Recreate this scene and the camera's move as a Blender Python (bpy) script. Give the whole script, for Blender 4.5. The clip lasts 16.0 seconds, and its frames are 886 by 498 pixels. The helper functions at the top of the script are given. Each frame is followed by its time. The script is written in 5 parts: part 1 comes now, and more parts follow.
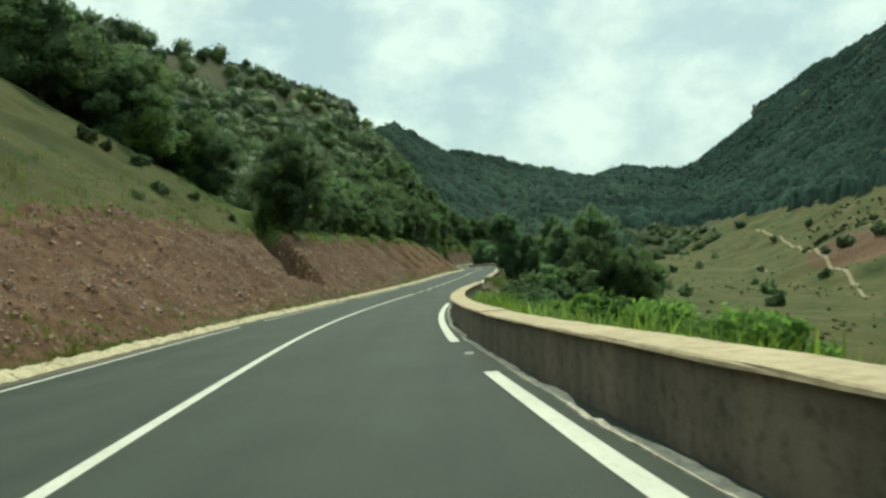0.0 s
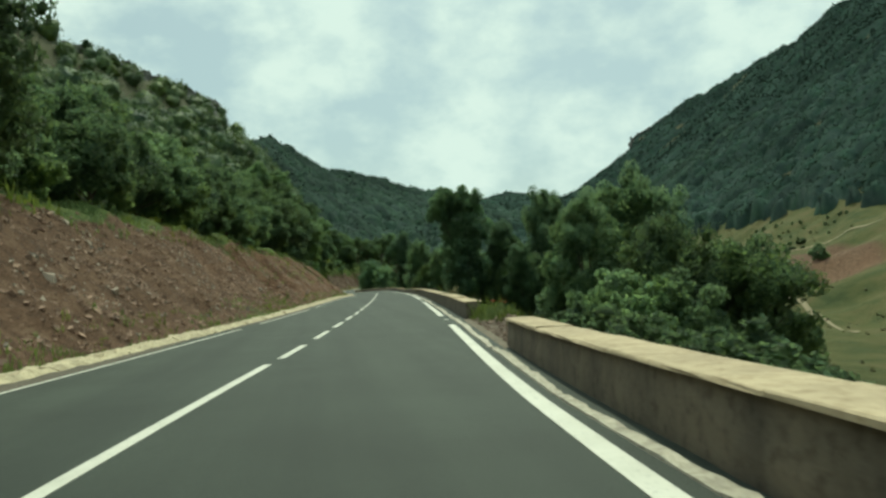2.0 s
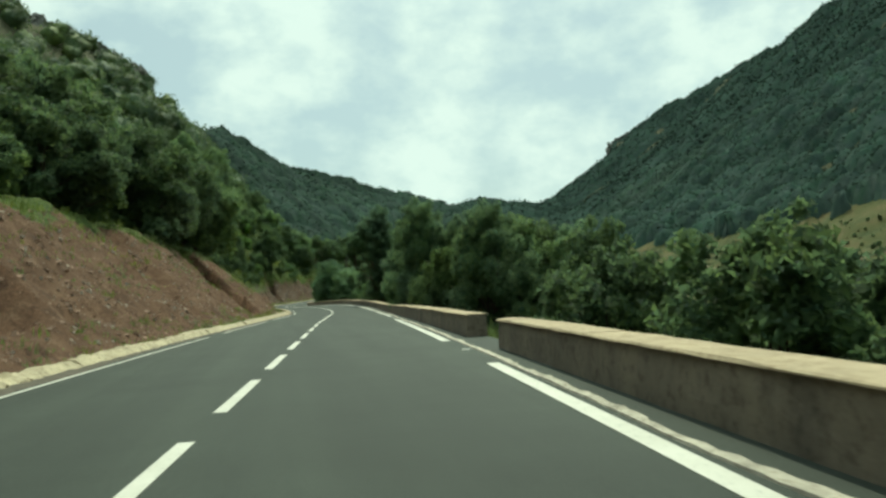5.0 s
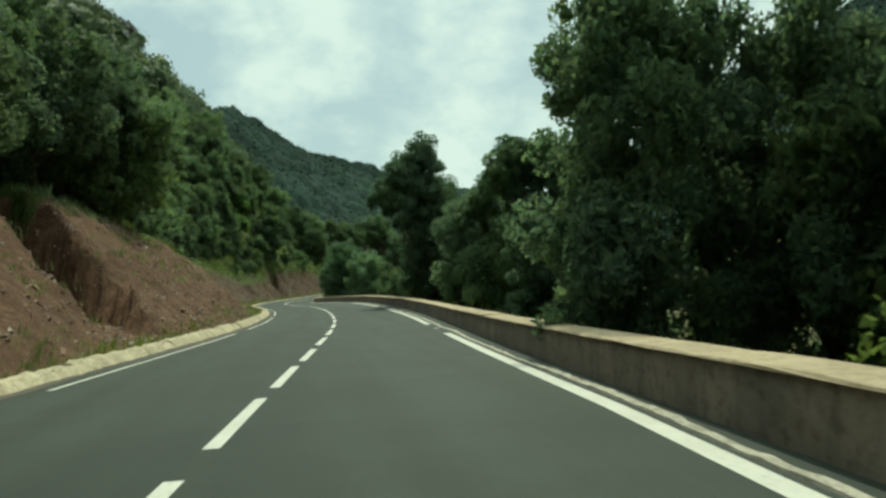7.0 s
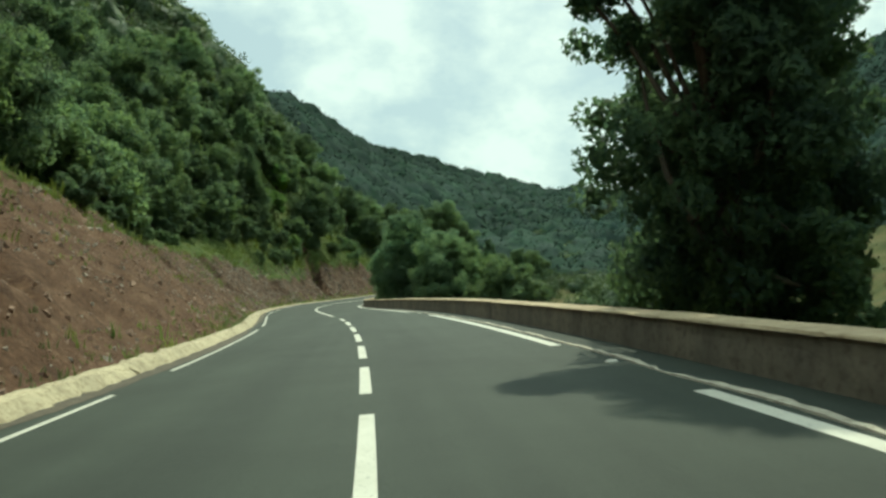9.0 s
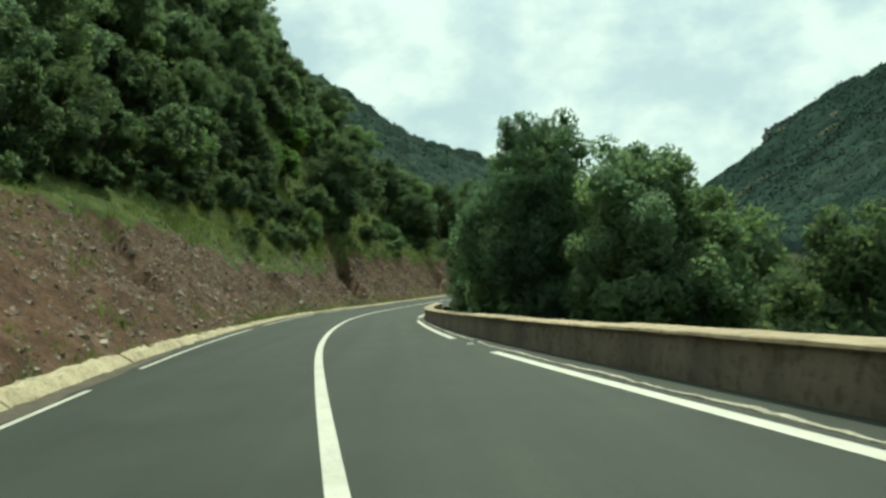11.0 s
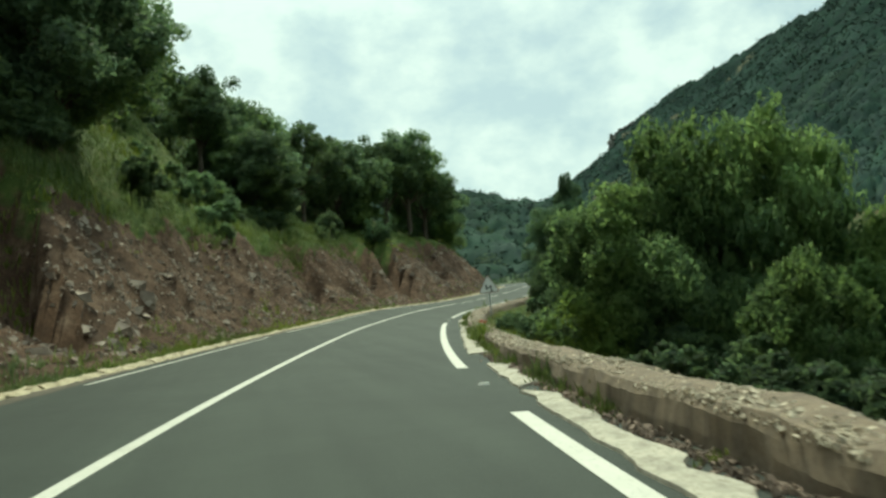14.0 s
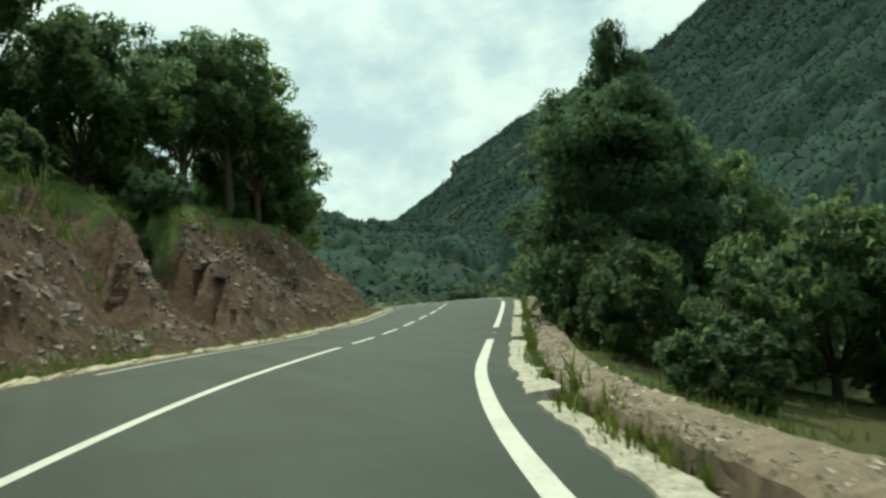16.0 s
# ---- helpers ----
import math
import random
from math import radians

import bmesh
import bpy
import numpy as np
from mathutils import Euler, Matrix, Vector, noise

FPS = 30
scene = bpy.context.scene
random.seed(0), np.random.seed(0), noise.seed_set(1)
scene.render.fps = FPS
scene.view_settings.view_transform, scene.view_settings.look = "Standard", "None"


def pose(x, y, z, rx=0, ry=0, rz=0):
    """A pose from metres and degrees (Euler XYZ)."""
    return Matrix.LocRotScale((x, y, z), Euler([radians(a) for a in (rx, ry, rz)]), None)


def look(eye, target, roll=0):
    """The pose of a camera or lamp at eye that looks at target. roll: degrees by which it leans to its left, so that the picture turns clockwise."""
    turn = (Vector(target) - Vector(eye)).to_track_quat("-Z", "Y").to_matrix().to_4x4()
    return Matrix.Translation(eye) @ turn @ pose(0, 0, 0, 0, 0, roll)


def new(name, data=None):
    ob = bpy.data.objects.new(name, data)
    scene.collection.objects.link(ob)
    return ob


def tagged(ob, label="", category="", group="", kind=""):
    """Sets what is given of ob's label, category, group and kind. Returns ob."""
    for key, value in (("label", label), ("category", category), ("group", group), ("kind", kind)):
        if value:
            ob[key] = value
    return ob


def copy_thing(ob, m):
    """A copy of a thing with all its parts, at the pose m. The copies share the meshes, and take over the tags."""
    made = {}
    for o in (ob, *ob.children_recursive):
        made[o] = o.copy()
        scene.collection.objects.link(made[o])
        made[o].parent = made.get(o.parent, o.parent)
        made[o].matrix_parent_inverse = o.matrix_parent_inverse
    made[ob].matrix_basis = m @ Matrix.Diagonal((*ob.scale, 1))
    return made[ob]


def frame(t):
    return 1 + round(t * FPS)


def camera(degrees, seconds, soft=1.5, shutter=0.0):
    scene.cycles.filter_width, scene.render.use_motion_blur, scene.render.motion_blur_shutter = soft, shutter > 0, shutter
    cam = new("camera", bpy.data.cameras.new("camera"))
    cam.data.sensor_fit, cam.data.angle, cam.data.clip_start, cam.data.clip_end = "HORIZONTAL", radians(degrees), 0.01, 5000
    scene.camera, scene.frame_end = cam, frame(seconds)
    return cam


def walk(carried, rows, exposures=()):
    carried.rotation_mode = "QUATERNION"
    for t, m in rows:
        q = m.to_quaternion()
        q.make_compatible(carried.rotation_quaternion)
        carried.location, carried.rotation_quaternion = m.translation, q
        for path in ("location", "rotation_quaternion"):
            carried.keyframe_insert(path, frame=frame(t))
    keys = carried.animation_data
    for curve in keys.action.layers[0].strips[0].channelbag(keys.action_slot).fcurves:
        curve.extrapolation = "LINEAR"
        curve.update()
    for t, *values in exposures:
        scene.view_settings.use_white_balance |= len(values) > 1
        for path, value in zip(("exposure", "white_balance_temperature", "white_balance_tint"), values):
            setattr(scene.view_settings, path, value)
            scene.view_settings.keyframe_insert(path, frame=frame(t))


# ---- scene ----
cam = camera(57.3, 16.0, soft=2.7, shutter=0.08)
# seconds, place of the eye, yaw, pitch, lean
ROWS = [
    (0.0, 0.00, 0.00, 1.15, -0.00, 1.40, 3.30),
    (0.5, -0.87, 10.09, 0.89, -2.15, 1.71, 3.53),
    (1.0, -1.37, 20.45, 0.73, -4.37, 2.39, 3.38),
    (1.5, -1.45, 30.94, 0.67, -6.81, 2.75, 2.91),
    (2.0, -1.13, 41.43, 0.65, -8.65, 2.92, 2.90),
    (2.5, -0.50, 51.84, 0.69, -10.21, 3.42, 3.04),
    (3.0, 0.34, 62.12, 0.80, -11.15, 3.55, 3.12),
    (3.5, 1.31, 72.31, 0.92, -11.65, 3.49, 2.73),
    (4.0, 2.31, 82.43, 1.04, -11.62, 3.55, 2.59),
    (6.5, 6.47, 132.01, 1.60, -9.84, 3.36, 2.79),
    (7.0, 7.11, 141.72, 1.65, -9.66, 3.16, 2.45),
    (7.5, 7.70, 151.40, 1.67, -9.32, 2.97, 2.31),
    (8.0, 8.19, 161.06, 1.69, -8.31, 3.00, 2.97),
    (8.5, 8.47, 170.73, 1.75, -7.02, 3.34, 2.82),
    (9.0, 8.52, 180.46, 1.86, -5.54, 3.41, 1.39),
    (11.5, 6.34, 230.40, 2.23, -3.19, 3.91, 0.55),
    (12.0, 5.92, 240.64, 2.28, -4.21, 4.11, 1.58),
    (12.5, 5.76, 250.89, 2.33, -6.15, 3.95, 2.51),
    (13.0, 5.99, 261.13, 2.35, -8.49, 3.84, 3.86),
    (13.5, 6.64, 271.36, 2.41, -10.93, 4.33, 4.84),
    (14.0, 7.78, 281.55, 2.57, -13.85, 4.82, 4.44),
    (14.5, 9.42, 291.66, 2.77, -16.66, 4.46, 4.16),
    (15.0, 11.50, 301.70, 2.99, -18.77, 4.74, 4.28),
    (15.5, 13.99, 311.64, 3.29, -21.48, 5.60, 4.36),
    (16.0, 17.04, 321.43, 3.66, -25.40, 5.94, 4.69),
]
walk(cam, [(t, pose(x, y, z, 90 + pitch, lean, yaw)) for t, x, y, z, yaw, pitch, lean in ROWS],
     [(t, e, 6050, -18.0) for t, e in ((0.0, 0.0), (1.0, 0.0), (2.5, -0.22), (3.5, -0.12), (4.2, 0.0), (5.5, -0.1), (6.7, -0.22), (7.6, 0.0), (9.0, 0.06), (12.5, 0.06), (16.0, 0.02))])

# ---- world, sun ----
SUN_EL, SUN_AZ = radians(54), radians(15)         # azimuth: to the right of +y
world = bpy.data.worlds.new("sky")
scene.world = world
world.use_nodes = True
wn, wl = world.node_tree.nodes, world.node_tree.links
wn.clear()
w_out = wn.new("ShaderNodeOutputWorld")
w_bg = wn.new("ShaderNodeBackground")
w_sky = wn.new("ShaderNodeTexSky")
w_sky.sky_type, w_sky.sun_disc = "NISHITA", False
w_sky.sun_elevation, w_sky.sun_rotation = SUN_EL, SUN_AZ
w_sky.dust_density, w_sky.air_density = 2.5, 1.0
w_co = wn.new("ShaderNodeTexCoord")
w_map = wn.new("ShaderNodeMapping")
w_map.inputs["Scale"].default_value = (1.0, 1.0, 1.5)
w_n = wn.new("ShaderNodeTexNoise")
w_n.inputs["Scale"].default_value, w_n.inputs["Detail"].default_value, w_n.inputs["Roughness"].default_value = 7.0, 8, 0.56
w_n.inputs["Distortion"].default_value = 0.0
w_r = wn.new("ShaderNodeValToRGB")
w_r.color_ramp.elements[0].position, w_r.color_ramp.elements[0].color = 0.38, (0.52, 0.52, 0.52, 1)
w_r.color_ramp.elements[1].position, w_r.color_ramp.elements[1].color = 0.58, (0.97, 0.97, 0.97, 1)
w_c = wn.new("ShaderNodeValToRGB")
w_c.color_ramp.elements[0].position, w_c.color_ramp.elements[0].color = 0.40, (8.9, 9.6, 9.6, 1)
w_c.color_ramp.elements[1].position, w_c.color_ramp.elements[1].color = 0.62, (11.3, 11.4, 10.9, 1)
w_mix = wn.new("ShaderNodeMix")
w_mix.data_type = "RGBA"
wl.new(w_co.outputs["Generated"], w_map.inputs["Vector"])
wl.new(w_map.outputs["Vector"], w_n.inputs["Vector"])
wl.new(w_n.outputs["Fac"], w_r.inputs["Fac"])
wl.new(w_n.outputs["Fac"], w_c.inputs["Fac"])
wl.new(w_r.outputs["Color"], w_mix.inputs["Factor"])
wl.new(w_sky.outputs["Color"], w_mix.inputs["A"])
wl.new(w_c.outputs["Color"], w_mix.inputs["B"])
# clouds grow brighter towards the zenith, as under any thin overcast
w_sep = wn.new("ShaderNodeSeparateXYZ")
wl.new(w_co.outputs["Generated"], w_sep.inputs["Vector"])
w_up = wn.new("ShaderNodeMapRange")
w_up.interpolation_type = "SMOOTHSTEP"
for k, v in (("From Min", 0.3), ("From Max", 0.95), ("To Min", 1.0), ("To Max", 1.8)):
    w_up.inputs[k].default_value = v
wl.new(w_sep.outputs["Z"], w_up.inputs["Value"])
w_mul = wn.new("ShaderNodeVectorMath")
w_mul.operation = "SCALE"
wl.new(w_mix.outputs["Result"], w_mul.inputs[0])
wl.new(w_up.outputs["Result"], w_mul.inputs["Scale"])
wl.new(w_mul.outputs["Vector"], w_bg.inputs["Color"])
w_bg.inputs["Strength"].default_value = 0.085
wl.new(w_bg.outputs["Background"], w_out.inputs["Surface"])

sun = new("sun", bpy.data.lights.new("sun", "SUN"))
sun.data.energy, sun.data.angle, sun.data.color = 3.3, radians(0.8), (1.0, 0.88, 0.70)
sun.matrix_world = look((300 * math.sin(SUN_AZ), 300 * math.cos(SUN_AZ), 300 * math.tan(SUN_EL)), (0, 0, 0))

# ---- materials ----


def material(name, rough=0.8):
    m = bpy.data.materials.new(name)
    m.use_nodes = True
    n, l = m.node_tree.nodes, m.node_tree.links
    b = n["Principled BSDF"]
    b.inputs["Roughness"].default_value = rough
    return m, n, l, b


def noise_node(n, l, scale, detail=4, rough=0.6, coord="Object", vec=None):
    t = n.new("ShaderNodeTexNoise")
    t.inputs["Scale"].default_value, t.inputs["Detail"].default_value, t.inputs["Roughness"].default_value = scale, detail, rough
    if vec is None:
        c = n.new("ShaderNodeTexCoord")
        vec = c.outputs[coord]
    l.new(vec, t.inputs["Vector"])
    return t


def ramp(n, l, fac, stops):
    r = n.new("ShaderNodeValToRGB")
    e = r.color_ramp.elements
    while len(e) < len(stops):
        e.new(0.5)
    for k, (p, c) in zip(e, stops):
        k.position, k.color = p, (*c, 1)
    l.new(fac, r.inputs["Fac"])
    return r.outputs["Color"]


def blend(n, l, fac, a, b, mode="MIX"):
    m = n.new("ShaderNodeMix")
    m.data_type, m.blend_type = "RGBA", mode
    for sock, v in (("Factor", fac), ("A", a), ("B", b)):
        if isinstance(v, (int, float)):
            m.inputs[sock].default_value = v
        elif isinstance(v, tuple):
            m.inputs[sock].default_value = (*v, 1)
        else:
            l.new(v, m.inputs[sock])
    return m.outputs["Result"]


def bump(n, l, b, height, strength, dist):
    u = n.new("ShaderNodeBump")
    u.inputs["Strength"].default_value, u.inputs["Distance"].default_value = strength, dist
    l.new(height, u.inputs["Height"])
    l.new(u.outputs["Normal"], b.inputs["Normal"])


def mat_asphalt():
    m, n, l, b = material("asphalt", 0.75)
    g = noise_node(n, l, 60, 3, 0.7)
    p = noise_node(n, l, 0.5, 5, 0.65)
    c0 = n.new("ShaderNodeTexCoord")
    mp = n.new("ShaderNodeMapping")
    mp.inputs["Scale"].default_value = (1.1, 0.035, 1.0)
    l.new(c0.outputs["Object"], mp.inputs["Vector"])
    t = noise_node(n, l, 1.0, 4, 0.6, vec=mp.outputs["Vector"])
    c = ramp(n, l, g.outputs["Fac"], [(0.3, (0.018, 0.0225, 0.0175)), (0.7, (0.044, 0.0525, 0.042))])
    d = ramp(n, l, p.outputs["Fac"], [(0.3, (0.78, 0.78, 0.78)), (0.7, (1.12, 1.12, 1.12))])
    e = ramp(n, l, t.outputs["Fac"], [(0.36, (0.8, 0.81, 0.8)), (0.64, (1.16, 1.15, 1.12))])
    c = blend(n, l, 1.0, c, d, "MULTIPLY")
    l.new(blend(n, l, 1.0, c, e, "MULTIPLY"), b.inputs["Base Color"])
    b.inputs["Specular IOR Level"].default_value = 0.22
    bump(n, l, b, g.outputs["Fac"], 0.5, 0.006)
    return m


def mat_paint():
    m, n, l, b = material("road_paint", 0.6)
    g = noise_node(n, l, 22, 5, 0.7)
    q = noise_node(n, l, 1.6, 4)
    c = ramp(n, l, g.outputs["Fac"], [(0.28, (0.25, 0.24, 0.21)), (0.45, (0.55, 0.52, 0.45))])
    d = ramp(n, l, q.outputs["Fac"], [(0.3, (0.85, 0.85, 0.83)), (0.6, (1, 1, 1))])
    l.new(blend(n, l, 1.0, c, d, "MULTIPLY"), b.inputs["Base Color"])
    return m


def mat_concrete(name, light, dark, stain, scale=1.0):
    m, n, l, b = material(name, 0.9)
    c = n.new("ShaderNodeTexCoord")
    mp = n.new("ShaderNodeMapping")
    mp.inputs["Scale"].default_value = (1, 1, 0.25)
    l.new(c.outputs["Object"], mp.inputs["Vector"])
    big = noise_node(n, l, 0.9 * scale, 5, 0.65, vec=mp.outputs["Vector"])
    fine = noise_node(n, l, 28 * scale, 4, 0.7)
    mid = noise_node(n, l, 5 * scale, 5, 0.7)
    base = ramp(n, l, big.outputs["Fac"], [(0.32, dark), (0.62, light)])
    spots = ramp(n, l, mid.outputs["Fac"], [(0.36, stain), (0.5, (1, 1, 1))])
    grain = ramp(n, l, fine.outputs["Fac"], [(0.3, (0.8, 0.8, 0.8)), (0.7, (1.08, 1.08, 1.08))])
    x = blend(n, l, 0.75, base, spots, "MULTIPLY")
    l.new(blend(n, l, 1.0, x, grain, "MULTIPLY"), b.inputs["Base Color"])
    bump(n, l, b, fine.outputs["Fac"], 0.5, 0.012)
    return m


def mat_ground():
    m, n, l, b = material("earth_and_grass", 0.95)
    a = n.new("ShaderNodeVertexColor")
    a.layer_name = "cover"
    sep = n.new("ShaderNodeSeparateColor")
    l.new(a.outputs["Color"], sep.inputs["Color"])
    big = noise_node(n, l, 0.12, 6, 0.65)
    mid = noise_node(n, l, 1.3, 6, 0.7)
    fine = noise_node(n, l, 9, 5, 0.75)
    earth = ramp(n, l, mid.outputs["Fac"], [(0.25, (0.052, 0.028, 0.018)), (0.5, (0.14, 0.077, 0.047)), (0.75, (0.245, 0.153, 0.098))])
    grit = ramp(n, l, fine.outputs["Fac"], [(0.3, (0.55, 0.53, 0.5)), (0.55, (1, 1, 1)), (0.78, (1.5, 1.5, 1.5))])
    earth = blend(n, l, 1.0, earth, grit, "MULTIPLY")
    rocky = ramp(n, l, mid.outputs["Fac"], [(0.3, (0.048, 0.03, 0.02)), (0.52, (0.112, 0.068, 0.044)), (0.72, (0.215, 0.148, 0.104))])
    rocky = blend(n, l, 1.0, rocky, grit, "MULTIPLY")
    earth = blend(n, l, a.outputs["Alpha"], earth, rocky)
    green = ramp(n, l, mid.outputs["Fac"], [(0.25, (0.032, 0.052, 0.013)), (0.5, (0.076, 0.105, 0.026)), (0.75, (0.165, 0.16, 0.056))])
    dry = ramp(n, l, big.outputs["Fac"], [(0.3, (0.036, 0.05, 0.016)), (0.5, (0.079, 0.08, 0.028)), (0.7, (0.115, 0.092, 0.043))])
    tone = ramp(n, l, fine.outputs["Fac"], [(0.3, (0.7, 0.7, 0.7)), (0.7, (1.25, 1.25, 1.25))])
    green = blend(n, l, 1.0, green, tone, "MULTIPLY")
    dry = blend(n, l, 1.0, dry, tone, "MULTIPLY")
    wood = ramp(n, l, mid.outputs["Fac"], [(0.3, (0.036, 0.04, 0.02)), (0.7, (0.085, 0.08, 0.042))])

    def edge(sock):
        s = n.new("ShaderNodeMath")
        s.operation = "MULTIPLY_ADD"
        l.new(mid.outputs["Fac"], s.inputs[0])
        s.inputs[1].default_value = 0.9
        k = n.new("ShaderNodeMath")
        k.operation = "SUBTRACT"
        l.new(sock, k.inputs[0])
        k.inputs[1].default_value = 0.45
        l.new(k.outputs[0], s.inputs[2])
        r = n.new("ShaderNodeMapRange")
        r.inputs["From Min"].default_value, r.inputs["From Max"].default_value = 0.38, 0.62
        l.new(s.outputs[0], r.inputs["Value"])
        return r.outputs["Result"]
    c = blend(n, l, edge(sep.outputs["Red"]), green, earth)
    c = blend(n, l, edge(sep.outputs["Blue"]), c, dry)
    c = blend(n, l, edge(sep.outputs["Green"]), c, wood)
    l.new(c, b.inputs["Base Color"])
    b.inputs["Specular IOR Level"].default_value = 0.15
    add = n.new("ShaderNodeMath")
    add.operation = "ADD"
    l.new(mid.outputs["Fac"], add.inputs[0])
    l.new(fine.outputs["Fac"], add.inputs[1])
    bump(n, l, b, add.outputs[0], 0.9, 0.12)
    return m


def mat_leaf(name, dark, light, glow=0.35, gloss=0.2, lump=1.0, stands=0.085):
    """Leaves: varied leaf by leaf, some light passing through."""
    m, n, l, b = material(name, 0.55)
    geo = n.new("ShaderNodeNewGeometry")
    big = noise_node(n, l, 0.45, 3)
    mixf = n.new("ShaderNodeMath")
    mixf.operation = "MULTIPLY_ADD"
    l.new(geo.outputs["Random Per Island"], mixf.inputs[0])
    mixf.inputs[1].default_value = 0.55
    k = n.new("ShaderNodeMath")
    k.operation = "MULTIPLY_ADD"
    l.new(big.outputs["Fac"], k.inputs[0])
    k.inputs[1].default_value, k.inputs[2].default_value = 0.9, -0.22
    l.new(k.outputs[0], mixf.inputs[2])
    col = ramp(n, l, mixf.outputs[0], [(0.1, dark), (0.9, light)])
    oi = n.new("ShaderNodeObjectInfo")
    hs = n.new("ShaderNodeHueSaturation")
    mr = n.new("ShaderNodeMapRange")
    mr.inputs["To Min"].default_value, mr.inputs["To Max"].default_value = 0.75, 1.25
    l.new(oi.outputs["Random"], mr.inputs["Value"])
    stand = noise_node(n, l, stands, 3, 0.55, vec=geo.outputs["Position"])
    sv = n.new("ShaderNodeMapRange")
    for k_, v_ in (("From Min", 0.32), ("From Max", 0.68), ("To Min", 0.68), ("To Max", 1.42)):
        sv.inputs[k_].default_value = v_
    l.new(stand.outputs["Fac"], sv.inputs["Value"])
    vm = n.new("ShaderNodeMath")
    vm.operation = "MULTIPLY"
    l.new(mr.outputs["Result"], vm.inputs[0])
    l.new(sv.outputs["Result"], vm.inputs[1])
    l.new(vm.outputs[0], hs.inputs["Value"])
    drift = noise_node(n, l, 0.14, 2)
    for lo, hi, sock in ((0.528, 0.478, "Hue"), (0.75, 1.25, "Saturation")):
        md = n.new("ShaderNodeMapRange")
        for k_, v_ in (("From Min", 0.3), ("From Max", 0.7), ("To Min", lo), ("To Max", hi)):
            md.inputs[k_].default_value = v_
        l.new(drift.outputs["Fac"], md.inputs["Value"])
        l.new(md.outputs["Result"], hs.inputs[sock])
    l.new(col, hs.inputs["Color"])
    col = hs.outputs["Color"]
    l.new(col, b.inputs["Base Color"])
    b.inputs["Specular IOR Level"].default_value = gloss
    rough_n = noise_node(n, l, 2.2 * lump, 6, 0.75)
    bump(n, l, b, rough_n.outputs["Fac"], lump, 0.5)
    tr = n.new("ShaderNodeBsdfTranslucent")
    l.new(col, tr.inputs["Color"])
    mx = n.new("ShaderNodeMixShader")
    mx.inputs["Fac"].default_value = glow
    l.new(b.outputs["BSDF"], mx.inputs[1])
    l.new(tr.outputs["BSDF"], mx.inputs[2])
    l.new(mx.outputs["Shader"], n["Material Output"].inputs["Surface"])
    return m


def mat_rock(name, a, c, scale=3.0):
    m, n, l, b = material(name, 0.92)
    geo = n.new("ShaderNodeNewGeometry")
    t = noise_node(n, l, scale, 6, 0.7)
    col = ramp(n, l, t.outputs["Fac"], [(0.3, a), (0.7, c)])
    v = n.new("ShaderNodeMapRange")
    v.inputs["To Min"].default_value, v.inputs["To Max"].default_value = 0.6, 1.35
    l.new(geo.outputs["Random Per Island"], v.inputs["Value"])
    h = n.new("ShaderNodeHueSaturation")
    l.new(v.outputs["Result"], h.inputs["Value"])
    l.new(col, h.inputs["Color"])
    l.new(h.outputs["Color"], b.inputs["Base Color"])
    bump(n, l, b, t.outputs["Fac"], 0.7, 0.03)
    return m


def mat_plain(name, col, rough=0.6, metal=0.0, var=0.25, scale=14):
    m, n, l, b = material(name, rough)
    b.inputs["Metallic"].default_value = metal
    t = noise_node(n, l, scale, 5, 0.65)
    lo = tuple(v * (1 - var) for v in col)
    hi = tuple(min(1, v * (1 + var)) for v in col)
    l.new(ramp(n, l, t.outputs["Fac"], [(0.3, lo), (0.7, hi)]), b.inputs["Base Color"])
    return m


ASPHALT, PAINT, GROUND = mat_asphalt(), mat_paint(), mat_ground()
# stained brown render; shade of the face, sun on the top put into colour
WALL_SHADED = mat_concrete("parapet_render_shaded", (0.17, 0.138, 0.098), (0.085, 0.069, 0.05), (0.42, 0.39, 0.35), 1.4)
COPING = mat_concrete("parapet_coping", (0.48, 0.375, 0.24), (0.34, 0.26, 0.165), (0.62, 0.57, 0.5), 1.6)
KERB = mat_concrete("kerb_concrete", (0.55, 0.46, 0.3), (0.34, 0.28, 0.18), (0.45, 0.4, 0.33), 2.2)
GUTTER = mat_concrete("gutter_concrete", (0.56, 0.5, 0.4), (0.3, 0.265, 0.21), (0.34, 0.31, 0.27), 4.5)
OAK = mat_leaf("oak_leaf", (0.088, 0.142, 0.088), (0.218, 0.292, 0.104), 0.56)
ASH = mat_leaf("ash_leaf", (0.095, 0.168, 0.107), (0.255, 0.334, 0.131), 0.6)
SHRUB = mat_leaf("shrub_leaf", (0.115, 0.185, 0.07), (0.3, 0.4, 0.13), 0.62)
HOLM = mat_leaf("holm_leaf", (0.084, 0.138, 0.081), (0.200, 0.268, 0.097), 0.52)
GROVE = mat_leaf("grove_leaf", (0.08, 0.142, 0.098), (0.196, 0.278, 0.114), 0.58)
# bluer than the near leaves: distance haze put into the leaf colour
HAZY_CANOPY = mat_leaf("far_canopy_hazed", (0.028, 0.046, 0.041), (0.064, 0.086, 0.063), 0.08, 0.0, 0.5, 0.024)
BUSH = mat_leaf("bush_leaf", (0.1, 0.19, 0.03), (0.28, 0.42, 0.075), 0.55)
WOODS = mat_leaf("woods_leaf", (0.042, 0.072, 0.044), (0.14, 0.185, 0.068), 0.32)
SCRUB = mat_leaf("field_scrub", (0.06, 0.066, 0.026), (0.15, 0.14, 0.055), 0.2)
